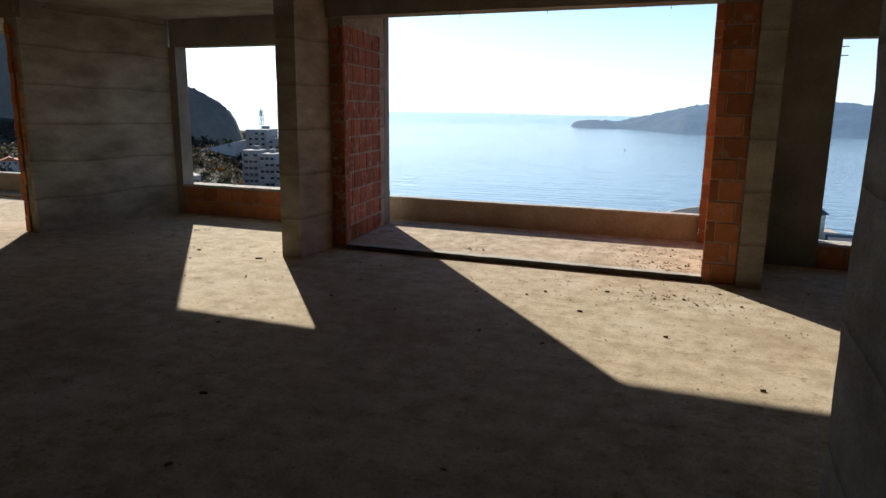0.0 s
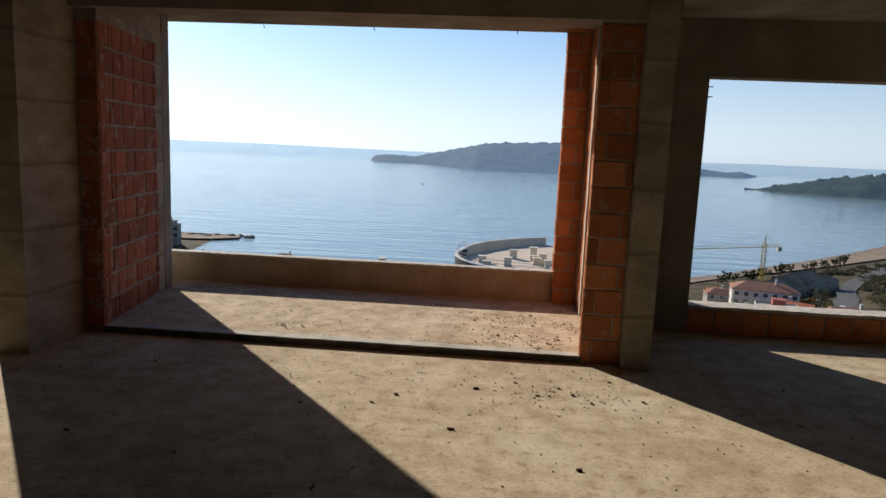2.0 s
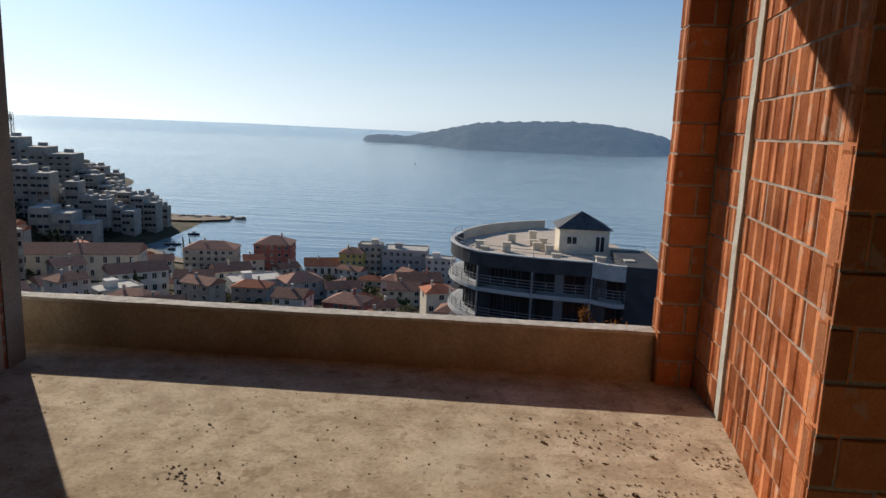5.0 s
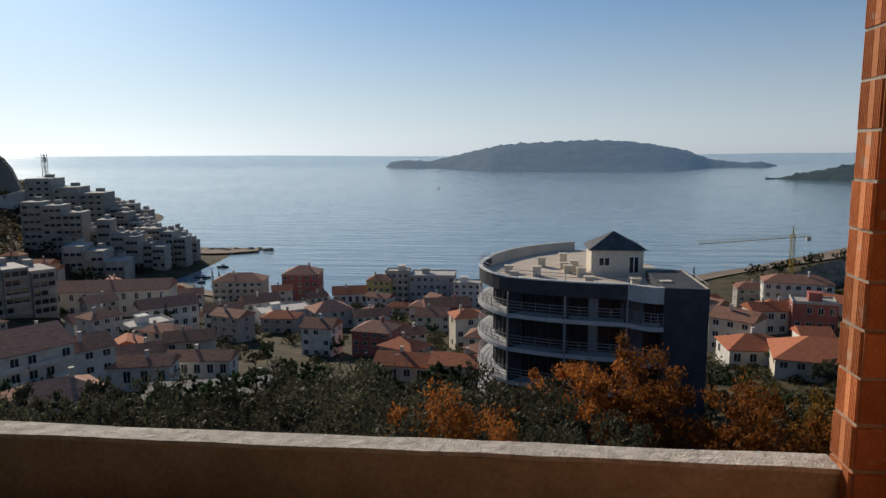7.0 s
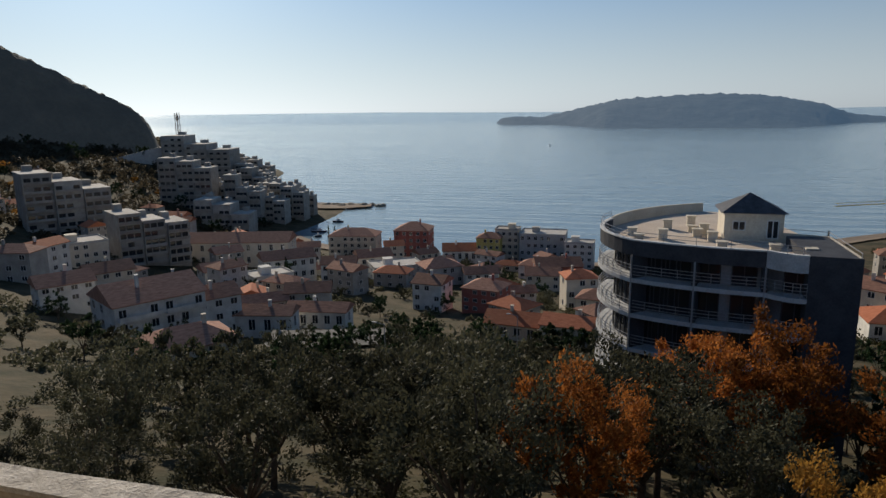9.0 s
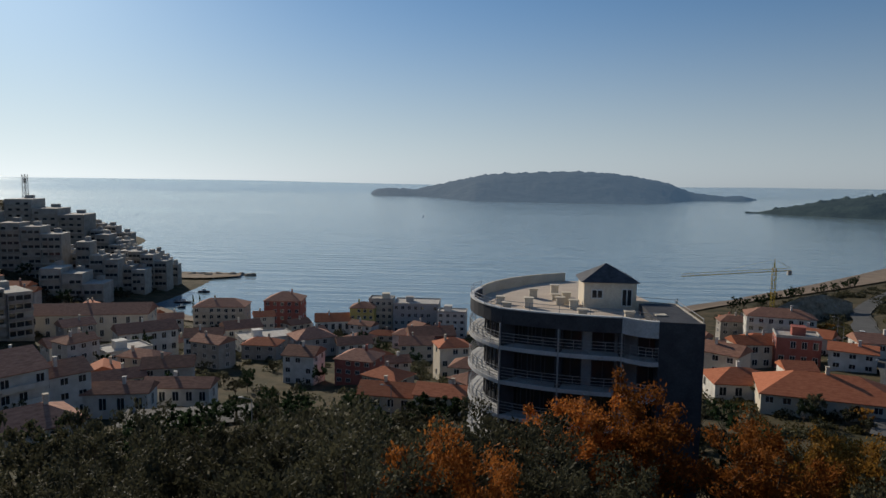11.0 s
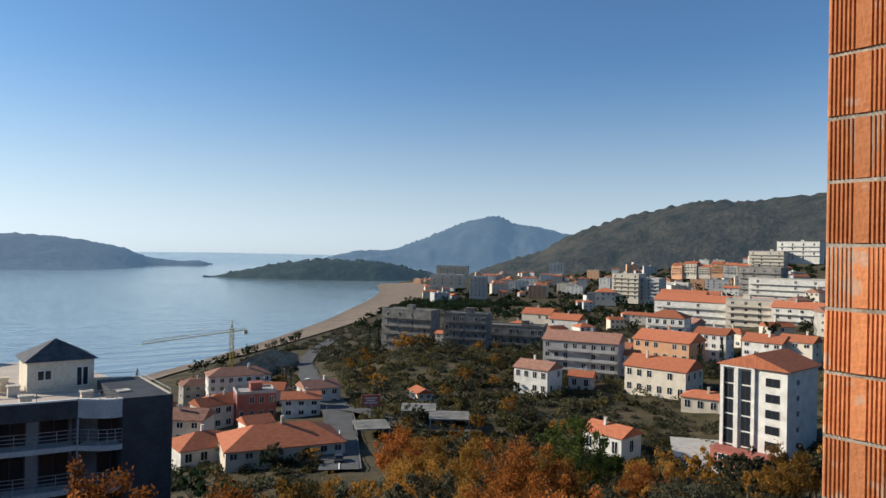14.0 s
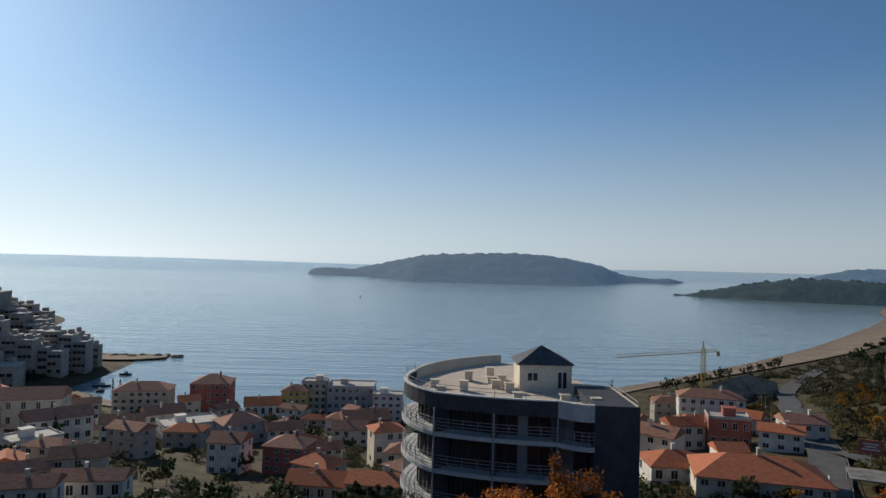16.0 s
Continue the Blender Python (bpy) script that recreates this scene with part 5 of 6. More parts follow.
def make_tree(name, label, category, leaf_mat, height, spread, clumps, per, leaf, seed, bare=0.25, trunk=0.16, lobes=9):
    """A tapered trunk that forks into limbs, each bearing a lobe of the crown, set with leafy tufts on its outside."""
    r = random.Random(seed)
    root = new(name)
    tagged(root, label, category)
    tk, cr = bmesh.new(), bmesh.new()
    fork = Vector((r.uniform(-.2, .2), r.uniform(-.2, .2), height * bare))
    add_bar(tk, (0, 0, -0.8), fork, trunk, 8, trunk * 0.75)
    mid = Vector((0, 0, height * (bare + 1) / 2))
    tall_ = height * (1 - bare) / 2
    heads = []
    for i in range(lobes):
        th = i * 2.4 + r.uniform(-0.4, 0.4)
        zf = -0.55 + 1.35 * (i + 0.5) / lobes
        rr = spread * 0.66 * math.sqrt(max(1 - zf * zf, 0.05)) * r.uniform(0.75, 1.1)
        c = mid + Vector((math.cos(th) * rr, math.sin(th) * rr, zf * tall_ * 0.78))
        heads.append((c, spread * r.uniform(0.32, 0.50)))
        knee = fork.lerp(c, 0.5) + Vector((r.uniform(-.3, .3), r.uniform(-.3, .3), 0.2))
        add_bar(tk, fork, knee, trunk * 0.45, 5, trunk * 0.28)
        add_bar(tk, knee, c, trunk * 0.28, 5, 0.015)
    for i in range(clumps):
        c, rad = heads[i % lobes]
        way = Vector((r.gauss(0, 1), r.gauss(0, 1), r.gauss(0.45, 0.8))).normalized()
        p = c + way * rad * r.uniform(0.55, 1.0)
        leaf_cloud(cr, p, rad * r.uniform(0.26, 0.46), per, leaf, r, 0.85, (way + Vector((0, 0, 0.9))).normalized())
        if i % 4 == 0:
            add_bar(tk, c, p, 0.02, 4, 0.008)
    part("trunk", tk, M_BARK, root)
    part("crown", cr, leaf_mat, root)
    return root


def cypress(name, label, height, seed):
    r = random.Random(seed)
    root = new(name)
    tagged(root, label, "cypress")
    tk, cr = bmesh.new(), bmesh.new()
    add_bar(tk, (0, 0, -0.5), (0, 0, height * 0.9), 0.18, 6, 0.03)
    for i in range(46):
        u = i / 45
        rad = height * 0.085 * (1 - u) ** 0.6 * min(1, 0.4 + u * 5)
        th = r.uniform(0, 6.28)
        leaf_cloud(cr, Vector((math.cos(th) * rad * .5, math.sin(th) * rad * .5, height * (0.06 + 0.92 * u))), rad + 0.12, 26, 0.2, r, 1.6)
    part("trunk", tk, M_BARK, root)
    part("crown", cr, M_DARKG, root)
    return root


grow = random.Random(5)
olives = [make_tree("olive_tree", "grey-green olive tree on the slope", "olive tree", M_OLIVE, 6.2, 2.9, 80, 115, 0.078, 100 + i, 0.2, 0.16, 12) for i in range(4)]
autumns = [make_tree("autumn_tree", "tree with rusty orange autumn leaves", "tree", M_AUTUMN, 7.4, 2.8, 104, 130, 0.085, 200 + i, 0.18, 0.16, 15) for i in range(3)]
ambers = [make_tree("amber_tree", "tree with golden brown autumn leaves", "tree", M_AMBER, 7.0, 2.8, 92, 115, 0.085, 300 + i, 0.18, 0.16, 14) for i in range(2)]
greens = [make_tree("green_tree", "dense green broadleaf tree", "tree", M_GREEN, 7.2, 3.0, 64, 120, 0.10, 400 + i) for i in range(2)]
darks = [make_tree("dark_tree", "dark evergreen tree among the houses", "tree", M_DARKG, 9.0, 3.6, 34, 40, 0.30, 500 + i) for i in range(2)]
shrubs = [make_tree("shrub", "dry scrub bush on the hillside", "shrub", sm, 4.2, 2.8, 22, 36, 0.28, 600 + i, 0.05, 0.08)
          for i, sm in enumerate((M_SCRUB, M_OLIVE, M_SCRUB, M_AMBER))]
far_olives = [make_tree("olive_tree", "grey-green olive tree among the houses", "olive tree", M_OLIVE, 6.2, 3.1, 34, 34, 0.26, 800 + i) for i in range(2)]
far_ambers = [make_tree("amber_tree", "golden brown tree on the hillside", "tree", M_AMBER, 7.0, 2.9, 32, 34, 0.26, 820 + i) for i in range(2)]
cyp = cypress("cypress", "slim dark cypress rising above the houses", 13.0, 700)
mid_olives = [make_tree("olive_tree", "grey-green olive tree on the slope", "olive tree", M_OLIVE, 6.2, 2.9, 54, 64, 0.125, 150 + i) for i in range(2)]
KINDS = {"olive": olives, "mid_olive": mid_olives, "autumn": autumns, "amber": ambers, "green": greens, "dark": darks, "shrub": shrubs, "cypress": [cyp], "far_olive": far_olives, "far_amber": far_ambers}
USED = {}


def plant(kind, x, y, size=1.0, group="", z=None):
    src = KINDS[kind][grow.randrange(len(KINDS[kind]))]
    m = Matrix.LocRotScale((x, y, ground_z(x, y) - 0.1 if z is None else z), Euler((grow.uniform(-.06, .06), grow.uniform(-.06, .06), grow.uniform(0, 6.28))),
                           Vector((size * grow.uniform(.9, 1.1), size * grow.uniform(.9, 1.1), size)))
    if src.name not in USED:
        USED[src.name] = True
        src.matrix_basis = m
        made = src
    else:
        made = copy_thing(src, m)
        made.matrix_basis = m
    if group:
        tagged(made, group=group)
    return made


# trees with a place of their own
SINGLES = []


def single(kind, x, y, size):
    SINGLES.append((x, y, 3.2 * size))
    plant(kind, x, y, size, "trees below the terrace")


single("autumn", 1.6, 44.5, 1.33)
single("autumn", 5.4, 45.5, 1.46)
single("autumn", -3.6, 29.0, 1.02)
single("amber", 3.4, 25.0, 0.80)
single("autumn", 11.6, 40.6, 1.20)
SINGLES += [(9.0, 35.0, 4.0), (6.8, 29.6, 3.6), (-3.2, 24.5, 3.0), (4.2, 39.5, 3.4)]
single("amber", 20.6, 50.4, 1.31)
single("autumn", 50.4, 81.4, 1.50)
single("amber", 39.2, 61.4, 1.45)
single("amber", 52.5, 68.1, 1.40)
single("olive", 45.1, 55.0, 1.43)
single("green", 54.6, 57.9, 1.57)
single("green", 60.5, 56.0, 1.10)
single("autumn", 36.5, 47.5, 0.85)
single("autumn", 17.8, 26.3, 0.92)
single("autumn", 21.5, 30.5, 0.90)
single("amber", 49.4, 42.1, 0.98)
single("amber", 47.1, 30.2, 0.88)
single("olive", 33.0, 29.5, 0.88)
single("amber", 27.5, 40.5, 1.00)


def free_of(x, y, gap=0.8):
    if -7 < x < 15 and 53 < y < 84:
        return False
    return all((x - a) ** 2 + (y - b) ** 2 > (c * gap) ** 2 for a, b, c in SINGLES)


HOUSES = [o.matrix_basis.translation.copy() for o in scene.objects if o.parent is None and (o.name.startswith("house") or o.name.startswith("apartment"))]


def off_houses(x, y, gap):
    return all(abs(x - h.x) > gap or abs(y - h.y) > gap for h in HOUSES)


for iy in range(8):
    for ix in range(20):
        tx = -50 + ix * 6.0 + grow.uniform(-1.8, 1.8) + (iy % 2) * 2.6
        ty = 26 + iy * 4.6 + grow.uniform(-1.6, 1.6)
        if not free_of(tx, ty, 0.95) or (tx < -28 and ty > 48):
            continue
        # crowns stay under the fall of the slope
        top = 1.6 - math.hypot(tx + 2, ty - 7.5) * grow.choice((0.30, 0.33, 0.37, 0.41, 0.46))
        fit_size = min((top - ground_z(tx, ty)) / 6.4, 1.3)
        if fit_size < 0.42:
            continue
        plant(("olive" if ty < 39 else "mid_olive") if tx < 14 or grow.random() < 0.62 else grow.choice(("amber", "autumn", "amber")), tx, ty, fit_size, "olive grove below the terrace")
for i in range(150):
    tx, ty = grow.uniform(-52, 30), grow.uniform(63, 128)
    if free_of(tx, ty) and off_houses(tx, ty, 7):
        plant(grow.choice(("far_olive", "far_olive", "far_olive", "dark")), tx, ty, grow.uniform(0.5, 0.9), "trees below the terrace")
for i in range(60):
    tx, ty = grow.uniform(40, 100), grow.uniform(30, 80)
    if off_houses(tx, ty, 6):
        plant(grow.choice(("far_olive", "shrub", "far_olive", "far_amber")), tx, ty, grow.uniform(0.6, 0.95), "trees on the slope")
ROADX = lambda y: 86 + (y - 162) * 0.47


def off_road(x, y, gap=7):
    return y < 100 or y > 420 or abs(x - ROADX(y)) > gap


def some(kind_list, count, x0, x1, y0, y1, s0, s1, gap, group, test=None):
    for _ in range(count):
        tx, ty = grow.uniform(x0, x1), grow.uniform(y0, y1)
        if off_houses(tx, ty, gap) and free_of(tx, ty) and off_road(tx, ty) and ground_z(tx, ty) > SEA + 2:
            plant(grow.choice(kind_list), tx, ty, grow.uniform(s0, s1), group)


some(("shrub", "far_olive", "far_amber", "shrub"), 90, 95, 200, 150, 280, 0.7, 1.3, 8, "trees on the hillside")
some(("shrub", "far_olive", "shrub", "far_amber"), 60, 50, 130, 66, 150, 0.5, 0.95, 7, "trees on the hillside")
some(("dark", "far_olive", "far_olive", "dark"), 120, -190, 60, 75, 285, 0.5, 0.9, 7, "trees among the houses")
some(("dark", "far_olive", "shrub", "dark"), 80, 160, 420, 60, 330, 0.6, 1.1, 8, "trees among the houses")
some(("dark", "shrub"), 50, -420, -200, 230, 520, 0.8, 1.4, 9, "trees on the headland slope")
some(("dark", "dark", "shrub"), 90, 330, 900, 260, 800, 0.9, 1.7, 10, "trees in the valley")


def scrub(name, count, x0, x1, y0, y1, radius, leaves, leaf, material, label, gap=6.0, seed=1):
    """Low scrub that nobody could count: clumps of leaves hugging the land, all in one mesh."""
    r = np.random.RandomState(seed)
    cx, cy = r.uniform(x0, x1, count * 2), r.uniform(y0, y1, count * 2)
    cz = ground_grid(cx, cy)
    ok = [k for k in range(count * 2) if cz[k] > SEA + 2.2 and off_houses(cx[k], cy[k], gap) and off_road(cx[k], cy[k], 8) and free_of(cx[k], cy[k])][:count]
    n = len(ok)
    c = np.repeat(np.stack([cx[ok], cy[ok], cz[ok]], -1), leaves, 0)
    rad = np.repeat(r.uniform(0.6, 1.4, n) * radius, leaves)[:, None]
    v = r.normal(size=(n * leaves, 3))
    v /= np.linalg.norm(v, axis=1)[:, None]
    v *= rad * r.uniform(0.4, 1.0, (n * leaves, 1))
    v[:, 2] = np.abs(v[:, 2]) * 0.85
    p = c + v
    a = r.normal(size=p.shape)
    a *= leaf / np.linalg.norm(a, axis=1)[:, None] * r.uniform(0.6, 1.3, (n * leaves, 1))
    b = np.cross(a, r.normal(size=p.shape))
    b *= leaf * 0.6 / np.linalg.norm(b, axis=1)[:, None]
    verts = np.stack([p - a, p + b, p + a, p - b], 1).reshape(-1, 3)
    me = bpy.data.meshes.new(name)
    me.from_pydata(verts.tolist(), [], np.arange(len(verts)).reshape(-1, 4).tolist())
    me.materials.append(material)
    return tagged(new(name, me), label, "scrub", kind="stuff")


scrub("hillside_scrub", 620, 92, 240, 120, 300, 2.6, 110, 0.42, M_SCRUB, "dense dry scrub covering the hillside", 6.0, 1)
scrub("evergreen_scrub", 420, 92, 240, 120, 300, 2.8, 100, 0.42, M_OLIVE, "dense evergreen scrub covering the hillside", 6.0, 2)
scrub("slope_scrub", 330, 40, 130, 60, 160, 1.8, 130, 0.26, M_SCRUB, "rough grass and scrub on the slope", 5.5, 3)
scrub("town_scrub", 820, -200, 70, 70, 300, 2.2, 90, 0.40, M_OLIVE, "gardens and scrub between the houses", 5.5, 4)
scrub("valley_scrub", 520, 170, 480, 60, 380, 3.2, 70, 0.65, M_OLIVE, "gardens and scrub in the valley", 7.0, 5)
scrub("far_scrub", 700, 300, 1300, 260, 1000, 6.0, 60, 1.5, M_DARKG, "dark woods across the far valley", 9.0, 6)
scrub("headland_scrub", 900, -470, -190, 200, 560, 4.6, 64, 0.9, M_BROWN, "brown scrub on the headland slope", 8.0, 7)
scrub("dry_scrub", 420, 62, 145, 44, 112, 1.5, 110, 0.22, M_SCRUB, "dry grass and brush around the yard", 6.0, 9)
scrub("brush", 200, 62, 145, 44, 112, 1.9, 110, 0.24, M_OLIVE, "evergreen brush around the yard", 7.0, 10)
scrub("garden_scrub", 330, 135, 225, 66, 150, 1.7, 90, 0.30, M_OLIVE, "gardens and brush around the houses", 7.5, 13)
scrub("shore_scrub", 520, 105, 330, 300, 540, 3.0, 60, 0.6, M_OLIVE, "dark shrubs behind the beach", 6.0, 11)
scrub("pine_copse", 150, 470, 600, 590, 760, 6.5, 70, 1.3, M_DARKG, "dark pine copse behind the beach", 6.0, 12)
scrub("grove_scrub", 160, -60, 70, 18, 64, 1.5, 120, 0.16, M_OLIVE, "undergrowth below the olive trees", 5.0, 8)
for cx, cy, cs in ((219, 355, 1.2), (224, 352, 1.1), (195, 117, 1.0), (196, 125, .8), (200, 128, .8), (87, 351, 0.9), (232, 300, 1.0), (240, 296, .9), (-116, 214, .7), (-120, 190, .8), (-150, 330, .9), (-155, 332, .9)):
    plant("cypress", cx, cy, cs, "cypresses")
for i in range(22):
    tx = 120 + i * 5.5 + grow.uniform(-3, 3)
    ty = 372 + i * 5.2 + grow.uniform(-8, 8)
    plant("dark", tx, ty, grow.uniform(0.6, 1.0), "dark trees along the shore")

# ---- beach, roads and things of the shore ----
def draped(name, line, widths, material, lift, label, category, steps=14, across=4, level=None):
    """A strip of ground cover along a line of places, following the land."""
    pts = [Vector(p) for p in line]
    bm = bmesh.new()
    rows = []
    n = (len(pts) - 1) * steps
    for i in range(n + 1):
        u = i / steps
        k = min(int(u), len(pts) - 2)
        f = u - k
        p0, p1, p2, p3 = pts[max(k - 1, 0)], pts[k], pts[k + 1], pts[min(k + 2, len(pts) - 1)]
        c = 0.5 * ((2 * p1) + (p2 - p0) * f + (2 * p0 - 5 * p1 + 4 * p2 - p3) * f * f + (3 * p1 - p0 - 3 * p2 + p3) * f ** 3)
        t = (p2 - p1).normalized()
        side = Vector((t.y, -t.x))
        a0, a1 = widths[k][0] + (widths[k + 1][0] - widths[k][0]) * f, widths[k][1] + (widths[k + 1][1] - widths[k][1]) * f
        row = []
        zs = [ground_z(*(c + side * (a0 + (a1 - a0) * j / across))) for j in range(across + 1)]
        for j in range(across + 1):
            q = c + side * (a0 + (a1 - a0) * j / across)
            z = (max(zs) if level is None else max(zs[j], level)) + lift
            row.append(bm.verts.new((q.x, q.y, z)))
        rows.append(row)
    for i in range(n):
        for j in range(across):
            bm.faces.new((rows[i][j], rows[i][j + 1], rows[i + 1][j + 1], rows[i + 1][j]))
    return tagged(part(name, bm, material), label, category, kind="structure")


draped("ground_beach", [(150, 428), (230, 503), (340, 617), (450, 745), (568, 883), (690, 1045), (794, 1214), (880, 1330)],
       [(-6, 8), (-6, 18), (-6, 34), (-6, 48), (-8, 66), (-8, 90), (-8, 100), (-8, 80)], M_SAND, 0.9, "long sandy beach curving along the bay", "beach", 10, 5, SEA)
draped("ground_shore", [(-190, 352), (-150, 322), (-95, 306), (-40, 308), (10, 318), (60, 350), (110, 398), (150, 428)],
       [(-4, 7)] * 8, M_SAND, 0.7, "narrow pebble beach below the town", "beach", 8, 3, SEA)
ROAD = [(62, 118), (76, 142), (88, 164), (99, 190), (109, 216), (124, 250), (146, 292), (168, 338), (205, 395), (262, 470)]
draped("road", ROAD, [(-3.8, 3.8)] * len(ROAD), M_ASPHALT, 0.7, "grey asphalt road winding down to the beach", "road", 12, 3)
draped("road_line", ROAD, [(-0.12, 0.12)] * len(ROAD), M_PAINT, 0.95, "white centre line on the asphalt", "road marking", 12, 1)
draped("road_verge", ROAD, [(3.9, 4.15)] * len(ROAD), M_RUIN, 0.85, "pale kerb along the road", "kerb", 12, 1)
draped("road_branch", [(93, 168), (95, 158), (94, 148), (98, 138), (108, 130)], [(-2.8, 2.8)] * 5, M_ASPHALT, 0.74, "asphalt side road forking off beside the billboard", "road", 10, 3)
draped("pavement_lane", [(150, 88), (170, 100), (195, 108), (230, 112)], [(-3, 3)] * 4, M_ASPHALT, 0.8, "narrow lane between the houses", "road", 10, 3)
draped("ground_lot", [(-70, 121), (-60, 124), (-48, 130)], [(-5, 5)] * 3, M_RUIN, 0.7, "bare concrete lot among the houses", "lot", 8, 3)
draped("ground_yard", [(124, 74), (131, 86), (141, 94)], [(-5, 6)] * 3, M_FLAT, 0.8, "dusty pale yard beside the tall house", "yard", 8, 3)

# coast road on its retaining wall, rising round the cliff
cr_pts = [(-317, 453.5, -21.4), (-329.6, 437.3, -21.9), (-340, 427.4, -25.0), (-358.4, 413, -30.4), (-384.5, 388.7, -37.6)]
road_bm, wall_bm = bmesh.new(), bmesh.new()
ra = [Vector(p) for p in cr_pts]
prev = None
for i, p in enumerate(ra):
    t = (ra[min(i + 1, 4)] - ra[max(i - 1, 0)]).normalized()
    s = Vector((t.y, -t.x, 0)).normalized() * 6
    s = s if s.dot(Vector((-p.x, -p.y, 0))) > 0 else -s
    cur = [road_bm.verts.new(p + s), road_bm.verts.new(p - s * 1.5)]
    cw = [wall_bm.verts.new(p + s + Vector((0, 0, 0.9))), wall_bm.verts.new(p + s * 1.08 + Vector((0, 0, -16))), wall_bm.verts.new(p + s * 0.9 + Vector((0, 0, 0.9))), wall_bm.verts.new(p + s * 0.9 + Vector((0, 0, -16)))]
    if prev:
        road_bm.faces.new((prev[0][0], cur[0], cur[1], prev[0][1]))
        for a, b in ((0, 1), (2, 0), (3, 2)):
            wall_bm.faces.new((prev[1][a], prev[1][b], cw[b], cw[a]))
    prev = (cur, cw)
# Pale screed in place of asphalt: the road's sun glare is in its colour.
tagged(part("road_coast", road_bm, M_FLAT), "sunlit coast road rounding the cliff", "road", kind="structure")
tagged(part("wall_retaining", wall_bm, M_GREYR), "grey retaining wall below the coast road", "retaining wall", kind="structure")


def lattice_mast(name, x, y, z, height, width, material, label, category):
    root = new(name)
    root.matrix_basis = pose(x, y, z)
    tagged(root, label, category)
    tower = bmesh.new()
    n = int(height / (width * 1.4))
    for sx in (-1, 1):
        for sy in (-1, 1):
            add_bar(tower, (sx * width / 2, sy * width / 2, 0), (sx * width / 2, sy * width / 2, height), width * 0.09, 4)
    for i in range(n):
        z0, z1 = height * i / n, height * (i + 1) / n
        for a, b in (((-1, -1), (1, -1)), ((1, -1), (1, 1)), ((1, 1), (-1, 1)), ((-1, 1), (-1, -1))):
            add_bar(tower, (a[0] * width / 2, a[1] * width / 2, z0), (b[0] * width / 2, b[1] * width / 2, z1), width * 0.05, 3)
    part("mast", tower, material, root)
    return root


crane = lattice_mast("tower_crane", 141, 372, -65, 24.0, 1.7, M_CRANE, "yellow tower crane above the shore", "crane")
jib = bmesh.new()
jd = Vector((-math.cos(radians(28)), -math.sin(radians(28)), 0))
for off, zz in ((-0.6, 22.0), (0.6, 22.0), (0.0, 23.3)):
    nrm = Vector((-jd.y, jd.x, 0)) * off
    add_bar(jib, Vector((0, 0, zz)) + nrm - jd * 12, Vector((0, 0, zz)) + nrm + jd * 62, 0.10, 4)
for i in range(36):
    a = jd * (-10 + i * 2.0)
    add_bar(jib, a + Vector((0, 0, 22)), a + jd * 1.0 + Vector((0, 0, 23.3)), 0.06, 3)
part("jib", jib, M_CRANE, crane)
cw_bm = bmesh.new()
add_box(cw_bm, -1.0, 1.0, -0.9, 0.9, 19.6, 21.8)
part("counterweight", cw_bm, M_GREYR, crane, "grey counterweight block", at=Matrix.Translation(-jd * 11))
top_bm = bmesh.new()
add_bar(top_bm, (0, 0, 24), (0, 0, 28.5), 0.5, 4, 0.1)
add_bar(top_bm, (0, 0, 28.3), jd * 40 + Vector((0, 0, 23.3)), 0.06, 3)
add_bar(top_bm, (0, 0, 28.3), -jd * 11 + Vector((0, 0, 23.3)), 0.06, 3)
part("apex", top_bm, M_CRANE, crane)

mast = lattice_mast("antenna_mast", -437, 597, -26, 28.0, 3.2, M_STEEL, "slim lattice antenna mast on the headland", "antenna")
for az_ in (0, 120, 240):
    ab = bmesh.new()
    add_box(ab, 1.0, 1.5, -0.25, 0.25, 20.5, 24.5)
    part("panel_antenna", ab, M_FRAME, mast, at=pose(0, 0, 0, 0, 0, az_))


def boat(x, y, length, rot, label, hull_mat):
    root = new("boat")
    root.matrix_basis = pose(x, y, SEA, 0, 0, rot)
    tagged(root, label, "boat", "moored boats")
    bm = bmesh.new()
    rows = []
    for i in range(9):
        u = i / 8
        half = length * 0.16 * math.sin(math.pi * min(u * 0.75 + 0.28, 1)) ** 0.7
        rows.append([bm.verts.new((length * (u - 0.5), s * half * f, zz)) for s, f, zz in ((-1, 1, 1.0), (-1, .7, -.3), (1, .7, -.3), (1, 1, 1.0))])
    for i in range(8):
        for k in range(4):
            j = (k + 1) % 4
            bm.faces.new((rows[i][k], rows[i + 1][k], rows[i + 1][j], rows[i][j]))
    bm.faces.new(rows[0])
    bm.faces.new(rows[-1][::-1])
    part("hull", bm, hull_mat, root)
    cb = box(-length * .12, length * .15, -length * .08, length * .08, 1.0, 2.2)
    part("cabin", cb, M_FRAME, root)
    return root


boat(-177, 366, 9, 10, "dark fishing boat moored in the cove", M_CARD)
boat(-181, 402, 7, 5, "small dark boat moored in the cove", M_CARD)
boat(-171, 352, 4, 30, "tiny dark boat moored in the cove", M_CARD)
boat(-152, 1320, 12, 90, "small white motorboat out on the bay", M_CARW)


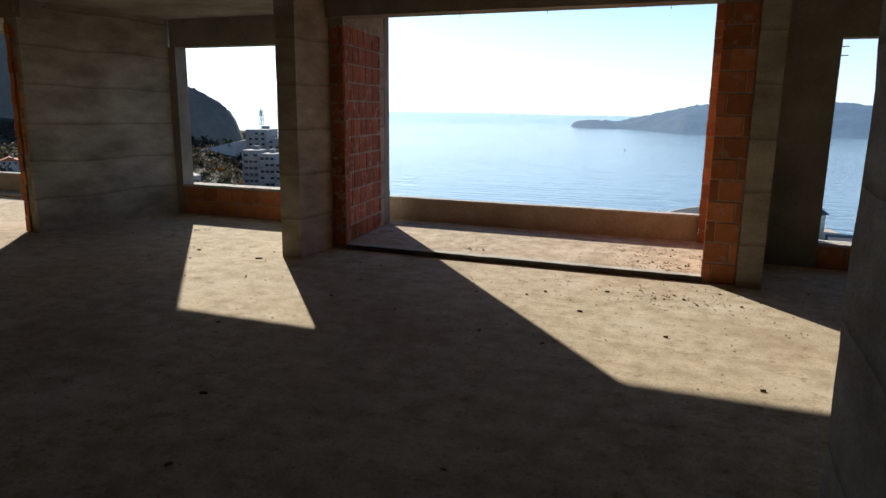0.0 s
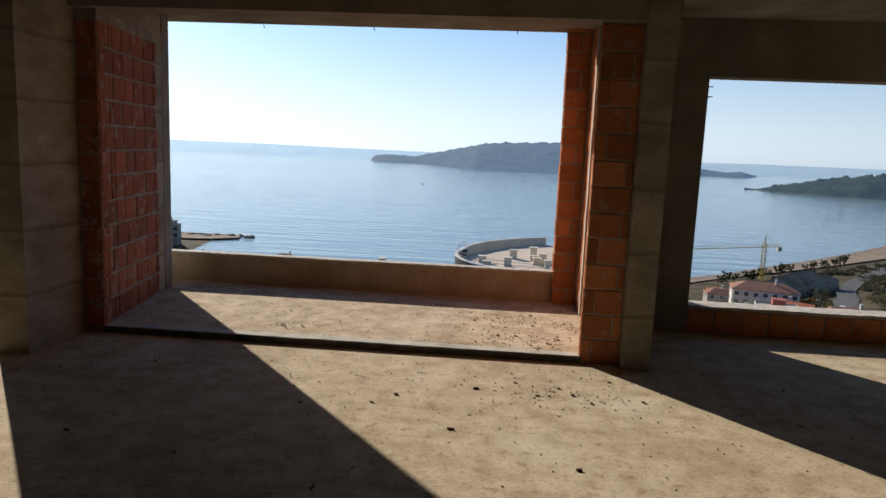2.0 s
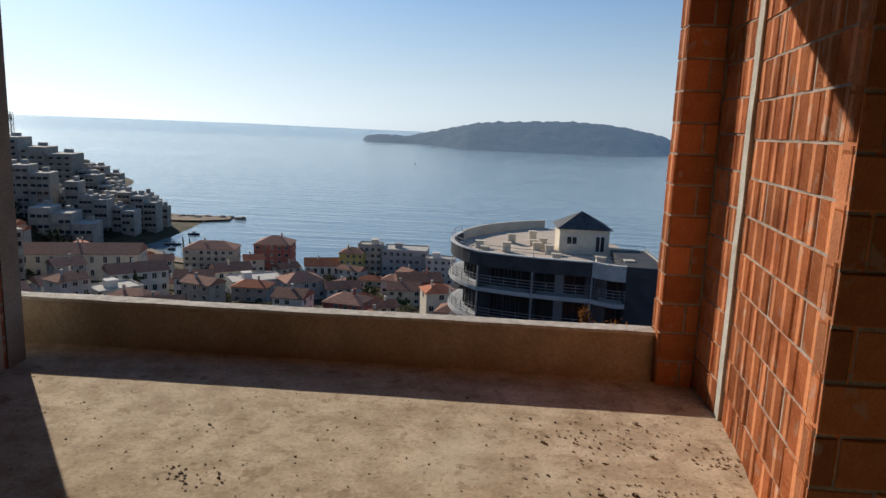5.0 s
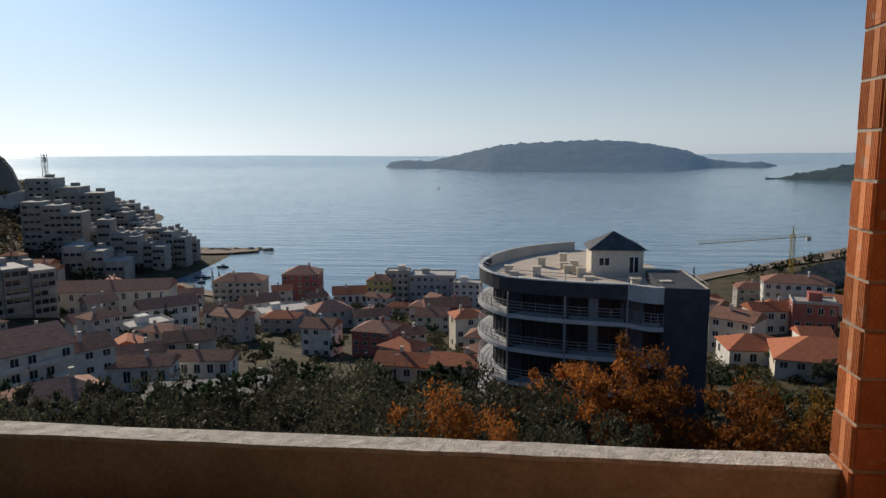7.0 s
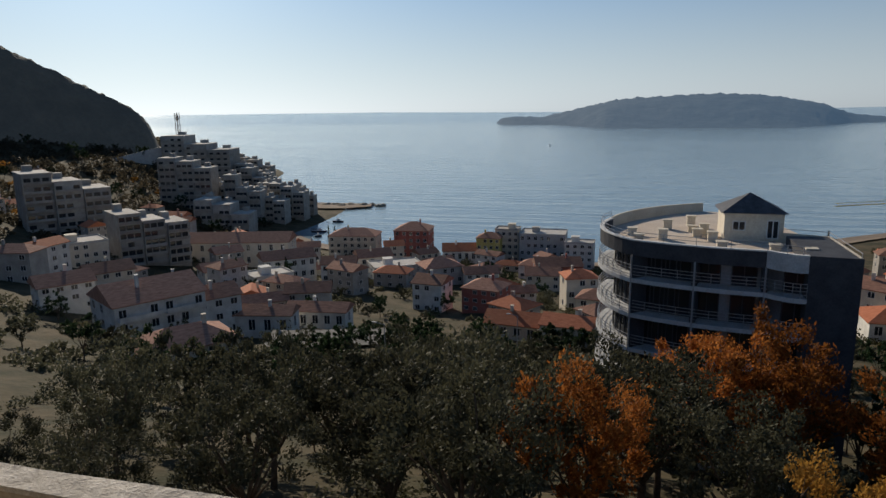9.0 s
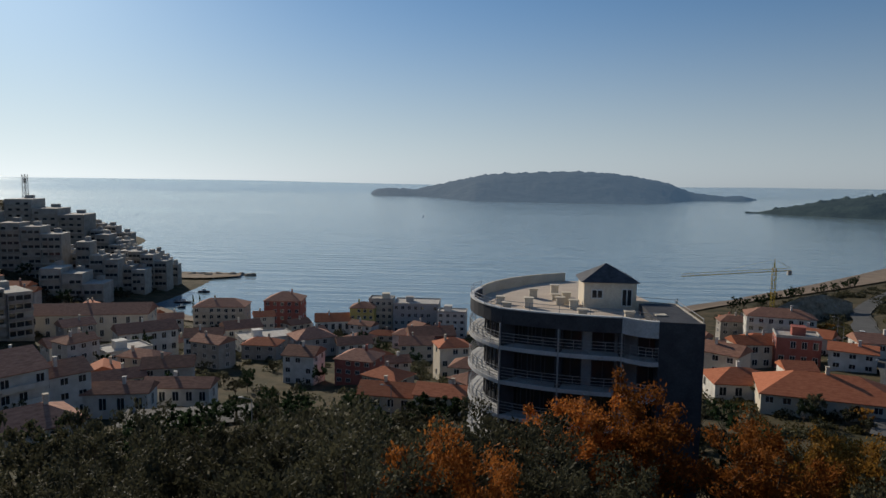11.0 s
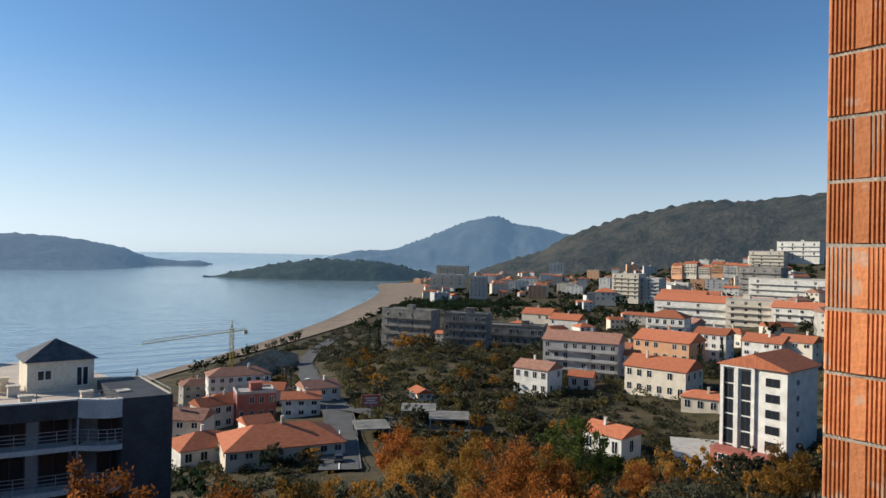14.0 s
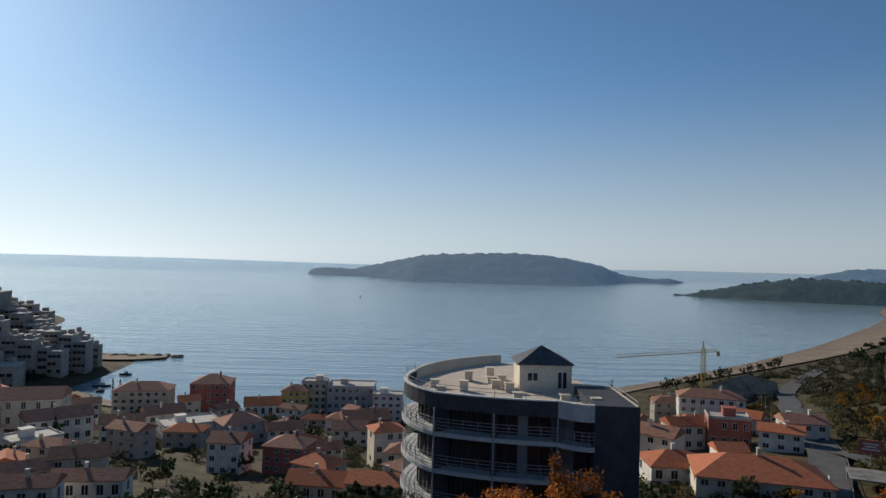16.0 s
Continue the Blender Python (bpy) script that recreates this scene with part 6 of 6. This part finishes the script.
def car(x, y, rot, paint, label, lift=0.75):
    root = new("car")
    root.matrix_basis = pose(x, y, ground_z(x, y) + lift, 0, 0, rot)
    tagged(root, label, "car")
    bm = bmesh.new()
    prof = ((-2.1, .35), (-2.1, .8), (-1.3, .95), (-0.8, 1.42), (0.7, 1.42), (1.4, .95), (2.15, .8), (2.15, .35))
    l = [bm.verts.new((a, -0.85 if z < 1.2 else -0.68, z)) for a, z in prof]
    r = [bm.verts.new((a, 0.85 if z < 1.2 else 0.68, z)) for a, z in prof]
    bm.faces.new(l[::-1])
    bm.faces.new(r)
    for i in range(8):
        j = (i + 1) % 8
        f = bm.faces.new((l[i], l[j], r[j], r[i]))
        f.material_index = 1 if i in (2, 4) else 0
    part("body", bm, [paint, M_GLASS], root)
    for wx in (-1.3, 1.35):
        for wy in (-0.8, 0.8):
            wb = bmesh.new()
            add_bar(wb, (wx, wy - 0.1, 0.32), (wx, wy + 0.1, 0.32), 0.32, 10)
            part("wheel", wb, M_TYRE, root)
    return root


car(107, 212, 65, M_CARW, "small white car driving on the road")
car(101, 196, 65, M_CARD, "dark car on the winding road")
car(113, 229, 65, M_CARW, "white van on the winding road")
car(168, 100, 20, M_CARW, "white car parked in the lane", 0.85)
car(175, 104, 20, M_CARD, "dark car parked in the lane", 0.85)
car(66, 125, 60, M_CARD, "dark car parked beside the road")

bill = new("billboard")
bill.matrix_basis = pose(92.5, 155, ground_z(92.5, 155), 0, 0, -28)
tagged(bill, "dark red roadside billboard on a post", "billboard")
pb_ = bmesh.new()
add_bar(pb_, (0, 0, -0.5), (0, 0, 4.2), 0.16, 8)
part("post", pb_, M_RAIL, bill)
part("panel", box(-2.4, 2.4, -0.12, 0.12, 3.6, 6.6), M_PINK, bill)
for k, (bw, bz) in enumerate(((1.5, 5.6), (1.1, 5.0), (1.7, 4.4))):
    part("writing_bar", box(-bw, bw, -0.135, -0.125, bz, bz + 0.3), M_FRAME, bill, "unreadable pale line of writing")


def lamp_post(x, y, h=8.0):
    root = new("street_lamp")
    root.matrix_basis = pose(x, y, ground_z(x, y))
    tagged(root, "slim grey street lamp beside the road", "street lamp", "street lamps")
    bm = bmesh.new()
    add_bar(bm, (0, 0, -0.5), (0, 0, h), 0.09, 6, 0.05)
    add_bar(bm, (0, 0, h), (-1.4, 0, h + 0.25), 0.04, 5)
    part("post", bm, M_RAIL, root)
    part("lamp_head", box(-1.9, -1.2, -0.14, 0.14, h + 0.18, h + 0.32), M_RAIL, root)


for lx, ly in ((84, 178), (93, 200), (103, 224), (118, 258), (140, 300), (77, 150), (-36, 96), (-20, 118)):
    lamp_post(lx, ly)


def boulder(x, y, z, s, seed, material, label, group):
    bm = bmesh.new()
    bmesh.ops.create_icosphere(bm, subdivisions=2, radius=s)
    for v in bm.verts:
        v.co *= 1 + 0.35 * noise.noise(v.co / s * 1.3 + Vector((seed, 0, 0)))
        v.co.z *= 0.6
    return tagged(part("rock", bm, material, at=pose(x, y, z)), label, "rock", group)


rk = random.Random(3)
for i in range(16):
    u = i / 15
    boulder(-240 + u * 62 + rk.uniform(-3, 3), 466 + u * 12 + rk.uniform(-4, 4), SEA + 0.2, rk.uniform(1.5, 4.0), i, M_ROCK, "dark wave-washed rock off the cape", "rocks off the cape")
draped("ground_cape", [(-262, 452), (-225, 462), (-186, 474)], [(-20, 24), (-18, 22), (-5, 8)], M_SAND, 1.2, "flat pale spit of land at the cape", "spit", 10, 4, SEA)
# cut rock face above the shore road
for sx_, sy_, sw_, sr_ in ((103.7, 149.5, 9.0, -38), (105.0, 138.5, 10.0, -38), (85.0, 143.0, 8.0, -25)):
    shed = new("carport")
    shed.matrix_basis = pose(sx_, sy_, ground_z(sx_, sy_), 0, 0, sr_)
    tagged(shed, "low carport with a flat grey roof beside the road", "carport", "carports by the road")
    part("roof", box(-sw_ / 2, sw_ / 2, -4.5, 4.5, 2.5, 2.75), M_RUIN, shed)
    for qx in (-sw_ / 2 + 0.3, sw_ / 2 - 0.3):
        for qy in (-4.2, 4.2):
            part("post", box(qx - 0.12, qx + 0.12, qy - 0.12, qy + 0.12, -0.8, 2.5), M_GREYR, shed)
cut = bmesh.new()
cols = []
for i in range(25):
    u = i / 24
    x, y = 118 + u * 46, 316 + u * 18
    g = ground_z(x, y)
    col = []
    for j in range(9):
        v = j / 8
        n_ = noise.noise(Vector((u * 7, v * 4, 1.7)))
        col.append(cut.verts.new((x + n_ * 2, y + v * 5 + n_ * 2.5, g - 2 + v * 13 * (0.55 + 0.45 * math.sin(u * 3.0)))))
    cols.append(col)
for i in range(24):
    for j in range(8):
        cut.faces.new((cols[i][j], cols[i + 1][j], cols[i + 1][j + 1], cols[i][j + 1]))
tagged(part("ground_rock_cut", cut, M_ROCK), "bare cut rock face above the shore", "rock face", kind="structure")

# ---- debris on the floors ----
deb = random.Random(11)


def crumbs(name, count, region, zf, s0, s1, label):
    """Many small broken crumbs of mortar and brick, as one scatter."""
    bm = bmesh.new()
    for _ in range(count):
        x, y = region(deb)
        s = deb.uniform(s0, s1) * (2.2 if deb.random() < 0.06 else 1)
        m = Matrix.Translation((x, y, zf)) @ pose(0, 0, 0, 0, 0, deb.uniform(0, 360))
        t = [bm.verts.new(m @ Vector((math.cos(k * 1.2566) * s * deb.uniform(.6, 1.2), math.sin(k * 1.2566) * s * deb.uniform(.5, 1.0), 0))) for k in range(5)]
        u = [bm.verts.new(v.co * 1.0 + Vector((deb.uniform(-.2, .2) * s, deb.uniform(-.2, .2) * s, s * deb.uniform(.4, .9)))) for v in t]
        bm.faces.new(u)
        for k in range(5):
            bm.faces.new((t[k], t[(k + 1) % 5], u[(k + 1) % 5], u[k]))
    return tagged(part(name, bm, M_PEBBLE), label, "debris", kind="stuff")


crumbs("floor_debris", 1500, lambda r: (r.uniform(-8, 4), r.uniform(0.5, 6.75) if r.random() < .7 else r.uniform(5.6, 6.8)), 0.0, 0.003, 0.008, "scattered mortar crumbs on the concrete floor")
crumbs("terrace_debris", 260, lambda r: (r.uniform(-3.9, 0.0), r.uniform(7.0, 8.4)), 0.05, 0.002, 0.007, "scattered mortar crumbs on the terrace floor")
for hx, hy, hz, n_, sp in ((-2.45, 7.25, 0.05, 40, .10), (-0.35, 7.35, 0.05, 60, .22), (-0.1, 6.1, 0.0, 80, .28), (-3.2, 6.25, 0.0, 60, .22), (3.2, 6.5, 0.0, 40, .12), (0.05, 7.7, 0.05, 50, .12), (-6.4, 7.2, 0.0, 40, .15), (-0.5, 7.2, 0.05, 120, .30), (-0.55, 7.9, 0.05, 90, .26)):
    crumbs("rubble_heap", n_, lambda r: (hx + r.gauss(0, sp), hy + r.gauss(0, sp * .5)), hz, 0.003, 0.009, "little heap of mortar rubble on the floor")


def chip(x, y, z, length, width, rot, label):
    bm = bmesh.new()
    n_ = 6
    rows = []
    for i in range(n_ + 1):
        u = i / n_
        wv = width * (0.5 + 0.5 * math.sin(math.pi * (0.15 + 0.7 * u)))
        bend = 0.12 * length * math.sin(u * 3)
        rows.append([bm.verts.new((length * (u - .5), bend + s * wv / 2, zz)) for s, zz in ((-1, 0.0), (1, 0.0), (1, 0.012), (-1, 0.012))])
    for i in range(n_):
        for k in range(4):
            bm.faces.new((rows[i][k], rows[i + 1][k], rows[i + 1][(k + 1) % 4], rows[i][(k + 1) % 4]))
    bm.faces.new(rows[0])
    bm.faces.new(rows[-1][::-1])
    return tagged(part("wood_scrap", bm, M_WOOD, at=pose(x, y, z, 0, 0, rot)), label, "wood scrap", "scraps on the floor")


for cx_, cy_, cl, cw_, cr_ in ((-0.78, 6.12, .09, .03, 20), (-1.5, 4.6, .10, .025, 80), (-1.0, 4.5, .09, .02, 60), (-2.6, 2.9, .10, .03, 15), (-0.9, 5.4, .10, .02, -10), (-4.5, 6.0, .16, .05, 30), (-3.4, 4.0, .08, .03, 50), (-0.2, 5.0, .07, .03, 5), (-5.4, 6.1, .09, .05, 0), (-2.2, 2.2, .08, .03, 70), (-3.0, 5.0, .07, .02, 10), (-1.3, 5.9, .06, .03, 0), (0.4, 4.2, .07, .03, 20)):
    chip(cx_, cy_, 0.0, cl * 0.45, cw_ * 0.4, cr_, "dark curled scrap of wood on the floor")
for k, (rx_, ry_) in enumerate(((-2.1, 8.92), (-3.3, 8.95), (-0.6, 8.9))):
    wb = bmesh.new()
    add_bar(wb, (rx_, ry_, CEIL + 0.02), (rx_ + 0.01, ry_ + 0.01, CEIL - 0.045), 0.004, 5)
    tagged(part("tie_wire", wb, M_STEEL), "short rusty tie wire under the slab", "tie wire", "wires under the slab")
for k, zz in enumerate((2.20, 2.29)):
    wb = bmesh.new()
    add_bar(wb, (1.13, RO - 0.05, zz), (1.22, RO - 0.05, zz + 0.004), 0.005, 5)
    tagged(part("rebar_stub", wb, M_STEEL), "short rusty rebar stub in the jamb", "rebar", "rebar stubs in the jamb")
